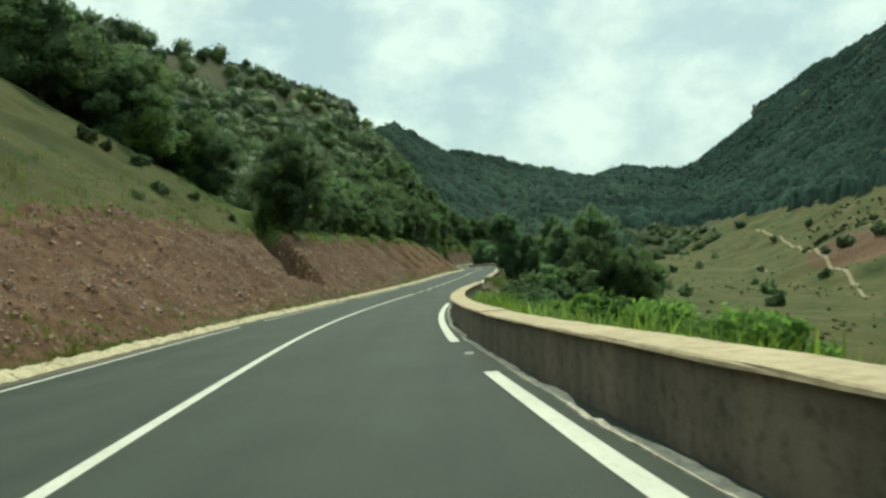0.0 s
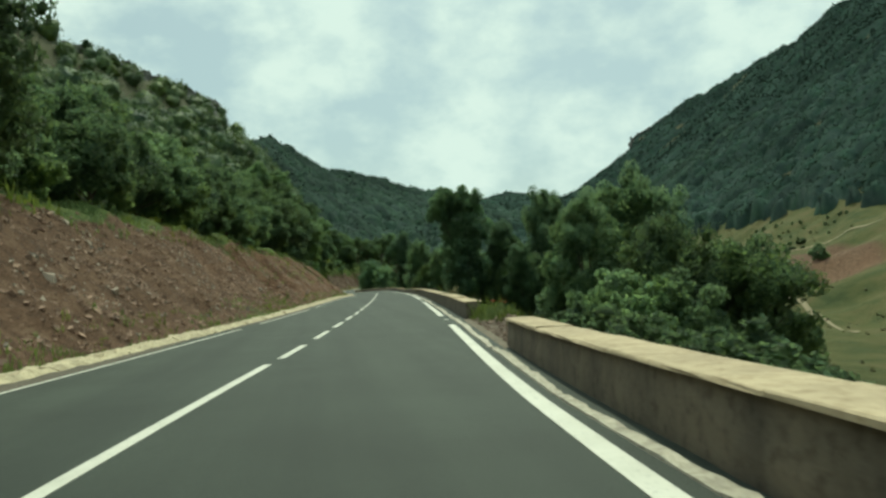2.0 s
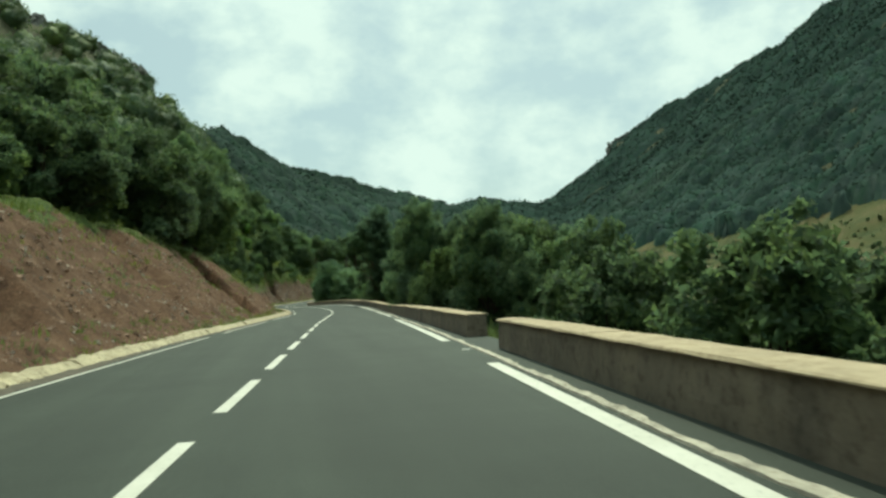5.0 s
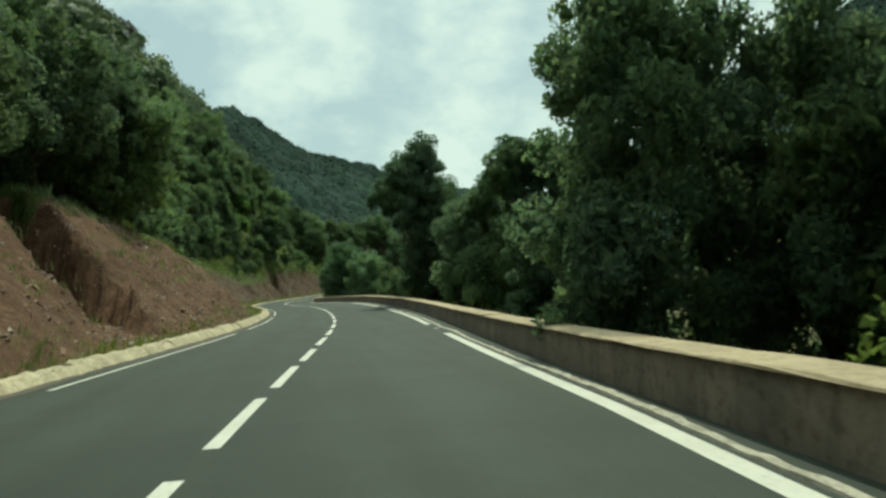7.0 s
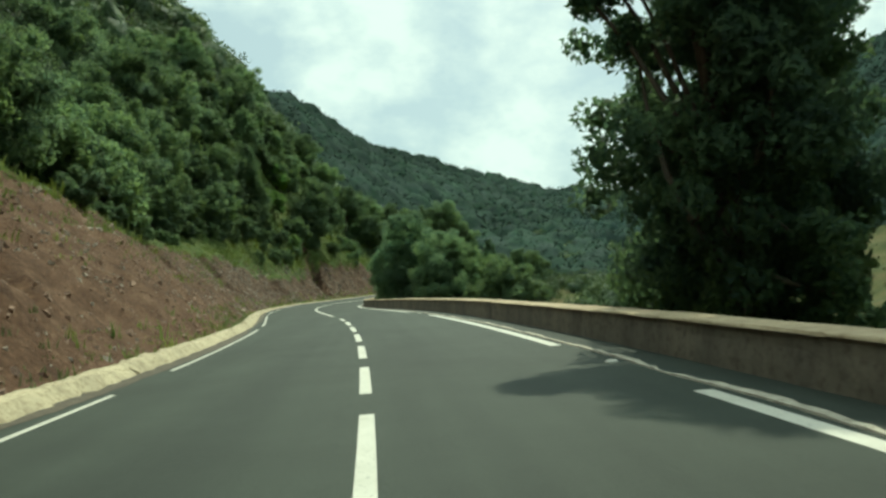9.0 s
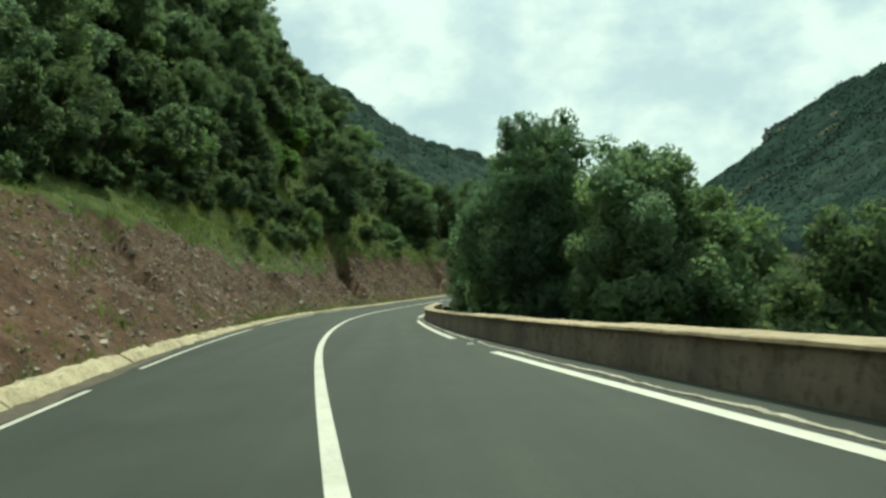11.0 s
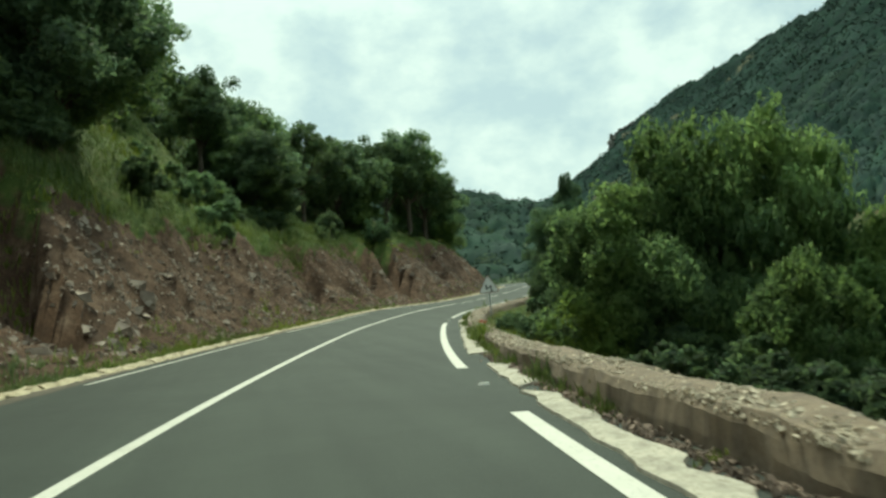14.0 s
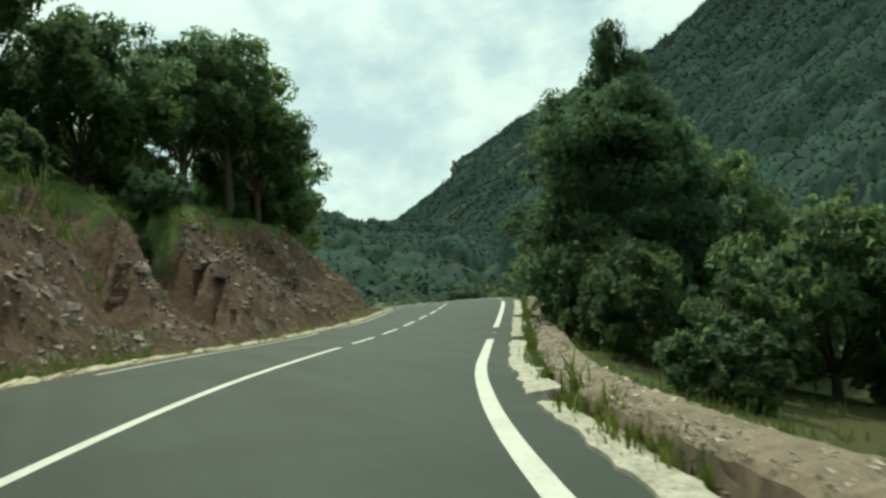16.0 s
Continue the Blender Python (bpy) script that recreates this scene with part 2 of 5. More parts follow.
GRASS = mat_leaf("grass_blade", (0.075, 0.12, 0.022), (0.24, 0.275, 0.08), 0.42)
WEED = mat_leaf("weed_blade", (0.1, 0.17, 0.025), (0.3, 0.4, 0.08), 0.5)
STRAW = mat_leaf("straw_blade", (0.12, 0.105, 0.045), (0.36, 0.32, 0.17), 0.3)
POPPY = mat_plain("poppy_petal", (0.6, 0.03, 0.03), 0.6)
TRACK = mat_plain("pale_dirt", (0.23, 0.185, 0.11), 0.95, 0, 0.2, 2)
TRACKDIRT = mat_rock("mound_earth", (0.058, 0.045, 0.03), (0.15, 0.115, 0.078), 6)
BARK = mat_plain("bark", (0.085, 0.068, 0.05), 0.95, 0, 0.5, 5)
RUBBLE = mat_rock("red_stone", (0.16, 0.09, 0.06), (0.36, 0.24, 0.17), 4)
GREYROCK = mat_rock("fractured_rock", (0.11, 0.08, 0.062), (0.31, 0.25, 0.195), 2.2)
FRAGMENT = mat_rock("pale_fragment", (0.2, 0.155, 0.12), (0.46, 0.38, 0.3), 4)
BROWNROCK = mat_rock("brown_stone", (0.10, 0.07, 0.05), (0.28, 0.2, 0.15), 3)
PALEROCK = mat_rock("pale_rubble", (0.30, 0.24, 0.175), (0.58, 0.49, 0.37), 5)
LOWWALL = mat_concrete("rubble_mortar", (0.25, 0.185, 0.125), (0.13, 0.095, 0.066), (0.65, 0.6, 0.54), 5.0)
CLIFF = mat_rock("cliff_rock", (0.06, 0.06, 0.054), (0.15, 0.145, 0.125), 0.35)
STEEL = mat_plain("galvanised_steel", (0.32, 0.33, 0.33), 0.5, 0.6, 0.15)
SIGNWHITE = mat_plain("sign_white", (0.62, 0.62, 0.6), 0.5, 0, 0.06, 5)
SIGNRED = mat_plain("sign_faded_red", (0.26, 0.17, 0.155), 0.5, 0, 0.25, 6)
SIGNBLACK = mat_plain("sign_black", (0.02, 0.02, 0.02), 0.5, 0, 0.2, 6)

# ---- the road's line: stations along its centre ----
STEP = 13.0
HEADING = [6.25, 6.25, 6.25, 6.25, 5.58, 3.8, -0.25, -3.67, -5.93, -6.19, -5.68, -5.32, -4.97, -4.49, -4.21, -4.2, -4.27, -2.99, -0.85, 0.9, 2.77, 6.15,
           5.0, 2.39, -0.07, -4.65, -8.55, -11.78, -14.7, -21, -30.8, -31, -30.5, -28, -6, 12, 40]
HEIGHT = [1.3, 0.96, 0.63, 0.29, -0.05, -0.33, -0.47, -0.51, -0.45, -0.31, -0.16, 0.01, 0.18, 0.33, 0.43, 0.48, 0.52, 0.59, 0.73, 0.87, 0.98,
          1.04, 1.08, 1.15, 1.21, 1.34, 1.56, 1.82, 2.2, 2.65, 3.3, 3.8, 4.65, 5.6, 6.1, 6.6, 7.0]
BANK = [0.07, 0.07, 0.07, 0.07, 0.1, 0.09, -0.19, -0.35, -0.28, -0.38, -0.63, -0.68, -0.54, -0.43, -0.56, -0.8, -0.63, -0.84, -2.09, -3.17, -3.51,
        -3.17, -2.25, -0.98, 0.42, 1.19, 1.07, 0.96, 1.12, 1, 3, 1.2, -1.5, -1, -3, -3, -3]
S0, S1 = -50.0, -50.0 + STEP * (len(HEADING) - 1)
LINE_S = np.arange(S0, S1 + 0.01, 0.5)
_st = S0 + STEP * np.arange(len(HEADING))


def smooth(a, k):
    return np.convolve(np.pad(a, k, "edge"), np.ones(2 * k + 1) / (2 * k + 1), "valid")


LINE_H = np.interp(LINE_S, _st, HEADING)
LINE_X = 3.35 + np.concatenate([[0], np.cumsum(-np.sin(np.radians(LINE_H[:-1])) * 0.5)])
LINE_Y = -49.90 + np.concatenate([[0], np.cumsum(np.cos(np.radians(LINE_H[:-1])) * 0.5)])
_shift = smooth(np.interp(LINE_S, [-50, 5, 15, 30, 42, 50, 62, 90, 140, 160, 172, 180, 200, 225, 240, 256, 273, 290, 300, 312, 322, 335, 350, 420],
                          [0, -0.05, -0.12, -0.15, -0.1, 0, 0.1, 0.08, 0, 0, 0.2, 0.28, 0.25, 0.1, -0.05, -0.02, -0.05, -0.02, 0, 0, -0.15, -0.4, -0.5, 0]), 8)
LINE_X = LINE_X + _shift * np.cos(np.radians(LINE_H))
LINE_Y = LINE_Y + _shift * np.sin(np.radians(LINE_H))
LINE_Z = smooth(np.interp(LINE_S, _st, HEIGHT), 10)
LINE_B = smooth(np.interp(LINE_S, _st, BANK), 10)
LINE_HS = smooth(LINE_H, 12)


def road(s, d, up=0.0):
    """Places at s along the road, d to the right of its centre, up over its surface (arrays)."""
    s, d = np.asarray(s, float), np.asarray(d, float)
    h = np.radians(np.interp(s, LINE_S, LINE_HS))
    x = np.interp(s, LINE_S, LINE_X) + d * np.cos(h)
    y = np.interp(s, LINE_S, LINE_Y) + d * np.sin(h)
    z = np.interp(s, LINE_S, LINE_Z) - np.tan(np.radians(np.interp(s, LINE_S, LINE_B))) * np.clip(d, -5, 5) + up
    return np.stack([x, y, z], -1)


# ---- mesh helpers ----


def link(name, verts, faces, mat, parent=None, label="", smooth_faces=False):
    me = bpy.data.meshes.new(name)
    me.from_pydata([tuple(v) for v in verts], [], [tuple(f) for f in faces])
    me.materials.append(mat)
    if smooth_faces:
        me.polygons.foreach_set("use_smooth", [True] * len(me.polygons))
    me.update()
    ob = new(name, me)
    ob.parent = parent
    if label:
        ob["label"] = label
    return ob


def quads(name, v, mat, parent=None, tris=False):
    """A mesh of loose quads (or triangles), quickly: v is an array (n, 4 or 3, 3)."""
    n, k = v.shape[0], v.shape[1]
    me = bpy.data.meshes.new(name)
    me.vertices.add(n * k)
    me.vertices.foreach_set("co", v.astype(np.float32).ravel())
    me.loops.add(n * k)
    me.loops.foreach_set("vertex_index", np.arange(n * k, dtype=np.int32))
    me.polygons.add(n)
    me.polygons.foreach_set("loop_start", np.arange(0, n * k, k, dtype=np.int32))
    me.materials.append(mat)
    me.update(calc_edges=True)
    ob = new(name, me)
    ob.parent = parent
    return ob


def sweep(profile, ss, closed=True, wobble=0.0, rng=None):
    """Verts and faces of a (d, up) profile drawn along the road at the stations ss."""
    k = len(profile)
    rows = []
    for s in ss:
        p = road(np.full(k, s), [q[0] for q in profile], [q[1] for q in profile])
        if wobble:
            p = p + rng.normal(0, wobble, p.shape)
        rows.append(p)
    v = np.concatenate(rows)
    f = []
    for i in range(len(ss) - 1):
        for j in range(k if closed else k - 1):
            a, b = i * k + j, i * k + (j + 1) % k
            f.append((a, a + k, b + k, b))
    if closed:
        f.append(tuple(range(k)))
        f.append(tuple(reversed(range((len(ss) - 1) * k, len(ss) * k))))
    return v, f


def empty(name, place=(0, 0, 0)):
    ob = new(name)
    ob.location = place
    return ob

# ---- the lie of the land ----
# crest points of the hills: x, y, height, half width of the slope
LEFT_RIDGE = [(-170, -60, 60, 110), (-140, 90, 76, 110), (-106, 224, 76, 92), (-74, 302, 84, 82), (-51, 329, 78, 66), (-41, 391, 83, 58)]
BACK_RIDGE = [(-52, 402, 62, 62), (-42, 484, 70, 80), (-32, 635, 114, 150), (-1, 695, 93, 220), (26, 781, 109, 320), (124, 790, 74, 340),
              (168, 916, 87, 380), (251, 1103, 123, 420), (356, 1160, 121, 420), (432, 1252, 146, 420), (492, 1268, 184, 420)]
RIGHT_RIDGE = [(502, 1252, 226, 430), (566, 1212, 267, 470), (640, 1110, 306, 500), (632, 1000, 301, 510),
               (600, 875, 304, 500), (578, 691, 294, 470), (540, 450, 320, 460), (540, 0, 330, 460), (540, -500, 330, 460)]


def ridge_height(x, y, crest, base, power, cliff=None):
    """Height under a crest line that falls to both sides; at one end (0 or 1) it may break off in a cliff."""
    out = np.full(x.shape, -1e9)
    for (x0, y0, z0, w0), (x1, y1, z1, w1) in zip(crest, crest[1:]):
        dx, dy = x1 - x0, y1 - y0
        raw = ((x - x0) * dx + (y - y0) * dy) / (dx * dx + dy * dy)
        t = np.clip(raw, 0, 1)
        dist = np.hypot(x - x0 - t * dx, y - y0 - t * dy)
        if cliff == 0 and (x0, y0) == crest[0][:2]:
            dist = dist + np.maximum(-raw, 0) * math.hypot(dx, dy) * 5
        if cliff == 1 and (x1, y1) == crest[-1][:2]:
            dist = dist + np.maximum(raw - 1, 0) * math.hypot(dx, dy) * 2.2
        top, w = z0 + t * (z1 - z0), w0 + t * (w1 - w0)
        u = np.clip(1 - dist / w, 0, 1)
        out = np.maximum(out, np.where(u > 0, base + (top - base) * u ** power, -1e9))
    return out


def lumps(x, y, scale, seed=0.0):
    """Smooth irregular relief out of crossed waves, about -1 to 1."""
    a, b = x / scale + seed, y / scale - seed * 1.7
    return (np.sin(a * 1.3 + 1.9 * np.sin(b * 0.7)) * np.cos(b * 1.1 + 1.4 * np.sin(a * 0.9)) * 0.6
            + np.sin(a * 2.9 + b * 2.3 + 2 * np.sin(b * 1.9)) * 0.25 + np.cos(b * 5.1 - a * 4.3 + 1.5 * np.sin(a * 3.7)) * 0.15)


# height of the red cut bank beside the road: s, height
BANK_TOP = [(-50, 5.6), (30, 5.5), (60, 5.3), (90, 5.1), (120, 5.8), (150, 6.0), (175, 6.0), (200, 6.2), (225, 6.0), (250, 5.4), (282, 5.1), (306, 5.2), (335, 5.3),
            (357, 6.0), (375, 5.8), (410, 4)]
BANK_FOOT = -4.9


# gullies washed into the cut bank: where the far rim meets the foot, how high they begin, how deep they are
GULLIES = [(22, 1.6, 0.7), (53.5, 1.0, 3.8), (84, 1.5, 0.7), (100, 1.0, 1.3), (112, 0.8, 1.6), (122, 0.6, 1.6), (143, 1.5, 0.8), (169.5, 0.2, 5.0), (196, 1.2, 1.0), (232, 1.5, 0.9),
           (252, 1.0, 1.3), (278, 1.0, 1.2), (303.5, 0.3, 4.2), (322, 1.6, 0.9), (334, 0.6, 1.9), (346.5, 0.8, 2.4), (352.5, 0.4, 4.0), (365, 0.8, 1.5)]


def gully(s, a):
    """How far the face of the bank is set back, a metres in from its foot."""
    out = np.zeros(np.shape(s))
    for s0, a0, deep in GULLIES:
        q = s - 1.25 * np.clip(a, 0, 12) - s0 + 0.35 * np.sin(a * 1.7 + s0)
        saw = np.interp(q, [-9.0, -4.0, -1.6, -0.1, 0.6, 1.1], [0, 0.25, 1.0, 0.95, 0.03, 0])
        out = out + deep * saw * np.clip((a - a0) / 1.8, 0, 1) * np.clip((13 - a) / 4, 0, 1)
    return out


def bank_slope(s):
    return np.interp(s, [-50, 60, 240, 300, 420], [0.74, 0.78, 0.8, 1.05, 1.0])


def hills(x, y):
    base = np.where(y < 430, 2.0, 2.0 + (y - 430) * 0.035)
    z = ridge_height(x, y, LEFT_RIDGE, base, 1.0, 1)
    z = np.maximum(z, ridge_height(x, y, BACK_RIDGE, base, 1.05))
    r = ridge_height(x, y, RIGHT_RIDGE, base * 0 - 12.0, 1.36, 0)
    return np.maximum(z, r)


def land(s, d, x, y):
    """Height of the ground, and what covers it (earth, woods, dry grass)."""
    zr = np.interp(s, LINE_S, LINE_Z) - np.tan(np.radians(np.interp(s, LINE_S, LINE_B))) * np.clip(d, -5, 5)
    zr = zr + np.where(s > S1, (s - S1) * 0.04, 0)
    top = np.interp(s, *zip(*BANK_TOP))
    # left: verge, cut bank, grassy shelf
    a = -d + BANK_FOOT
    steep = bank_slope(s)
    face = top / steep
    a = np.where(a > 0, np.maximum(a - gully(s, a), 0.2 * a), a)
    rise = np.where(a < 0, 0.02, np.where(a < face, a * steep, top + (a - face) * np.interp(s, [56, 80, 262, 290, 345, 365], [0.68, 0.30, 0.30, 0.5, 0.48, 0.34])))
    rough = (lumps(x, y, 2.3) * 0.3 + lumps(x, y, 1.1, 3.0) * 0.2) * np.interp(s, [0, 250, 300], [1.15, 1.15, 2.0]) + (lumps(x, y, 0.62, 9.0) * 0.22 + lumps(x * 0.25 + y, y, 3.1, 6.0) * 0.35) * np.interp(s, [255, 300], [0.25, 1]) + lumps(x, y, 9.0, 5.0) * 0.5
    left = zr + rise + rough * np.clip(a / 1.2, 0, 1) * np.clip(1.15 - (a - face) / 60, 0.2, 1)
    # right: level verge, then down to the stream and its flats
    b = d - 4.9
    fall = np.interp(b, [-1, 0, 1.5, 6, 14, 30, 60, 110, 200], [0, -0.1, -0.6, -2.5, -4.3, -6.5, -9.0, -11.0, -11.0])
    late = np.clip((s - 240) / 60, 0, 1)
    right = zr + fall * (1 - 0.35 * late) + lumps(x, y, 6.0, 2.0) * 0.3 * np.clip(b / 3, 0, 1)
    z = np.where(d < 0, left, right)
    under = (d > -4.3) & (d < 4.75)
    z = np.where(under, zr - 0.12, z)
    h = hills(x, y)
    far = np.clip((np.abs(d) - 9) / 14, 0, 1)
    hz = h + lumps(x, y, 45.0, 1.0) * 6 * np.clip((np.abs(d) - 40) / 120, 0, 1) + lumps(x, y, 14.0, 4.0) * 1.6 * np.clip((np.abs(d) - 25) / 80, 0, 1)
    ahead = np.clip((s - S1) / 60, 0, 1)
    far = np.maximum(far, ahead)
    field = np.clip((d - 20) / 15, 0, 1) * np.clip((36 - h) / 16, 0, 1)
    hz = hz + field * (lumps(x, y, 19.0, 8.0) * 0.9 + lumps(x, y, 6.5, 3.0) * 0.3)
    z = z + field * (lumps(x, y, 19.0, 8.0) * 0.9 + lumps(x, y, 6.5, 3.0) * 0.3)
    z2 = np.maximum(z, hz)
    z = z * (1 - far) + z2 * far
    upper = np.interp(s, [-50, 225, 266, 275, 296, 306], [0.95, 0.95, 0.97, 0.62, 0.62, 0.97]) + 0.1 * lumps(x, y, 3.0, 7.0)
    earth = np.where((d < BANK_FOOT) & (a < face * upper) & (s < S1), 1.0, 0.0)
    earth = np.maximum(earth, np.where((d < -3.4) & (d >= BANK_FOOT), 0.62, 0))
    earth = np.maximum(earth, np.where((d > 4.7) & (d < 8.5) & (s > 284), 0.55 + 0.2 * lumps(x, y, 2.0, 3.0), 0))
    earth = earth * np.where(s > 215, 0.8, 1.0)
    earth = np.maximum(earth, np.clip(1.6 - np.hypot((x - 121) / 15, (y - 230) / 26), 0, 1.0) * (d > 20))
    woods = np.clip((np.abs(d) - 38) / 30, 0, 1) * np.where(d < 0, 1, 0)
    woods = np.maximum(woods, np.clip((z - 26) / 12, 0, 1))
    woods = np.maximum(woods, np.clip((s - S1 - 10) / 60, 0, 1))
    dry = np.where((d > np.where(s > 300, 8.0, 13)) & (z < 32), 1.0, 0.0)
    dry = dry * (1 - np.clip(1.6 - np.hypot((x - 121) / 13, (y - 232) / 24), 0, 0.9))
    dry = np.maximum(dry, np.where((d < -5) & (s < 62), 0.78, 0) * np.where(a > face, 1, 0))
    return z, earth, woods, dry


def place_on_land(s, d):
    """The place on the ground at s along and d right of the road (scalars or arrays)."""
    s, d = np.atleast_1d(np.asarray(s, float)), np.atleast_1d(np.asarray(d, float))
    x, y = sheet_xy(s, d)
    z = land(s, d, x, y)[0]
    return np.stack([x, y, z], -1)


NEAR = 18.0


def sheet_xy(s, d):
    h = np.radians(np.interp(s, LINE_S, LINE_HS))
    dn = np.clip(d, -NEAR, NEAR)
    over = d - dn
    x = np.interp(s, LINE_S, LINE_X) + dn * np.cos(h) + over
    y = np.interp(s, LINE_S, LINE_Y) + dn * np.sin(h)
    past, before = np.maximum(s - S1, 0), np.maximum(S0 - s, 0)
    return x + past * 0.12, y + past - before


def make_ground():
    ss = np.concatenate([S0 - np.geomspace(900, 4, 14), np.arange(S0, -6, 3.0), np.arange(-6, 345, 0.6), np.arange(345, S1, 1.5), S1 + np.geomspace(2, 2200, 130)])
    dl = np.concatenate([-NEAR - np.geomspace(1800, 1.2, 48), np.arange(-NEAR, -10, 0.5), np.arange(-10, -4.4, 0.26)])
    dr = np.concatenate([[-4.3, -3.0, 0, 3.0, 4.7, 4.95], np.arange(5.4, NEAR, 0.7), np.arange(NEAR + 1.2, 250, 3.6), np.geomspace(254, 1918, 70)])
    dd = np.concatenate([dl, dr])
    S, D = np.meshgrid(ss, dd, indexing="ij")
    x, y = sheet_xy(S, D)
    z, earth, woods, dry = land(S, D, x, y)
    n, k = S.shape
    v = np.stack([x, y, z], -1).reshape(-1, 3)
    i, j = np.meshgrid(np.arange(n - 1), np.arange(k - 1), indexing="ij")
    a = (i * k + j).ravel()
    f = np.stack([a, a + 1, a + k + 1, a + k], -1)
    me = bpy.data.meshes.new("ground")
    me.vertices.add(len(v))
    me.vertices.foreach_set("co", v.astype(np.float32).ravel())
    me.loops.add(f.size)
    me.loops.foreach_set("vertex_index", f.astype(np.int32).ravel())
    me.polygons.add(len(f))
    me.polygons.foreach_set("loop_start", np.arange(0, f.size, 4, dtype=np.int32))
    me.update(calc_edges=True)
    me.polygons.foreach_set("use_smooth", [True] * len(f))
    col = me.color_attributes.new("cover", "FLOAT_COLOR", "POINT")
    # rocky soil past about 214; its darker brown also blended in from 32 to 105
    rocky = np.clip((S + lumps(x, y, 7.0) * 12 - 214) / 40, 0, 1) + np.interp(S, [32, 50, 85, 105], [0, 0.45, 0.45, 0])
    c = np.stack([earth, woods, dry, rocky], -1).reshape(-1, 4)
    col.data.foreach_set("color", c.astype(np.float32).ravel())
    me.materials.append(GROUND)
    ob = new("ground", me)
    return tagged(ob, "valley ground with red cut bank, grass and wooded hills", "ground", kind="structure")


make_ground()


def cliff(name, label, line, rise, drop, out, seed):
    """A broken rock face along a line of crest points: ledges, clefts and a ragged top."""
    rng = np.random.default_rng(seed)
    line = np.array(line, float)
    along = np.concatenate([[0], np.cumsum(np.hypot(*np.diff(line[:, :2], axis=0).T))])
    unit = drop / 16
    n, k = int(along[-1] / (1.1 * unit)), 22
    u = np.linspace(0, along[-1], n)
    p = np.stack([np.interp(u, along, line[:, q]) for q in range(3)], -1)
    t = np.gradient(p[:, :2], axis=0)
    t /= np.linalg.norm(t, axis=1, keepdims=True)
    nrm = np.stack([t[:, 1], -t[:, 0]], -1)
    top = rise + unit * (1.6 * lumps(u, u * 0.3, 5.0 * unit, seed) + rng.normal(0, 0.5, n))
    rows = []
    for j in range(k):
        w = j / (k - 1)
        z = p[:, 2] + top - w * (drop + top)
        push = out * w ** 1.5 + unit * (1.5 * lumps(u, z, 4.0 * unit, seed + 2) + 0.9 * lumps(u * 1.3, z * 0.35, 1.9 * unit, seed + 5) + rng.normal(0, 0.22, n)) + 0.5 * unit * np.floor(w * 5)
        rows.append(np.column_stack([p[:, :2] + nrm * push[:, None], z]))
    v = np.concatenate(rows)
    f = [(j * n + i, (j + 1) * n + i, (j + 1) * n + i + 1, j * n + i + 1) for j in range(k - 1) for i in range(n - 1)]
    return tagged(link(name, v, f, CLIFF), label, "cliff", "", "structure")


cliff("cliff_west", "dark weathered limestone cliff along the wooded ridge", [(-92, 262, 76), (-74, 302, 82), (-53, 330, 78), (-45, 358, 80), (-40, 388, 82), (-44, 402, 78)], 1.5, 15, 5, 3)
cliff("cliff_east", "hazy grey limestone cliff at the mountain's shoulder", [(520, 1290, 226), (499, 1262, 226), (503, 1246, 227), (534, 1226, 246), (566, 1206, 262)], 2, 40, 9, 5)

# ---- road and its markings ----
_ss = np.arange(S0, S1 + 0.1, 1.5)
_v, _f = sweep([(-3.75, 0.0), (-2.0, 0.0), (0, 0.0), (2.0, 0.0), (4.55, 0.0), (4.55, -0.2), (-3.75, -0.2)], _ss)
road_ob = tagged(link("road", _v, _f, ASPHALT), "dark grey asphalt road with white painted lines", "road", kind="structure")


def stripe(name, s0, s1, d, w, up=0.006):
    n = max(2, int((s1 - s0) / 1.0) + 1)
    v, f = sweep([(d - w / 2, up), (d + w / 2, up), (d + w / 2, up - 0.004), (d - w / 2, up - 0.004)], np.linspace(s0, s1, n))
    return link(name, v, f, PAINT, road_ob)


DASH, GAP = 3.15, 1.75
CENTRE_SOLID = [(S0, 55.5), (222.0, 345.5)]
stripe("centre_line", *CENTRE_SOLID[0], 0.0, 0.14)
stripe("centre_line", *CENTRE_SOLID[1], 0.0, 0.15)
for k in range(60):
    q = float(np.interp(k, [0, 1, 7, 17, 18, 21, 23, 28, 60], [56.6, 61.8, 92.4, 140.6, 144.9, 157.7, 167.0, 190.4, 342.4]))
    if q + DASH < CENTRE_SOLID[1][0]:
        stripe("dash", q, q + DASH, float(np.interp(q, [60, 140, 157, 167, 180, 192], [0.04, 0.04, 0.16, 0.13, 0.06, 0.04])), 0.14)
q = CENTRE_SOLID[1][1] + 1.8
while q + DASH < S1:
    stripe("dash", q, q + DASH, 0.0, 0.14)
    q += DASH + GAP
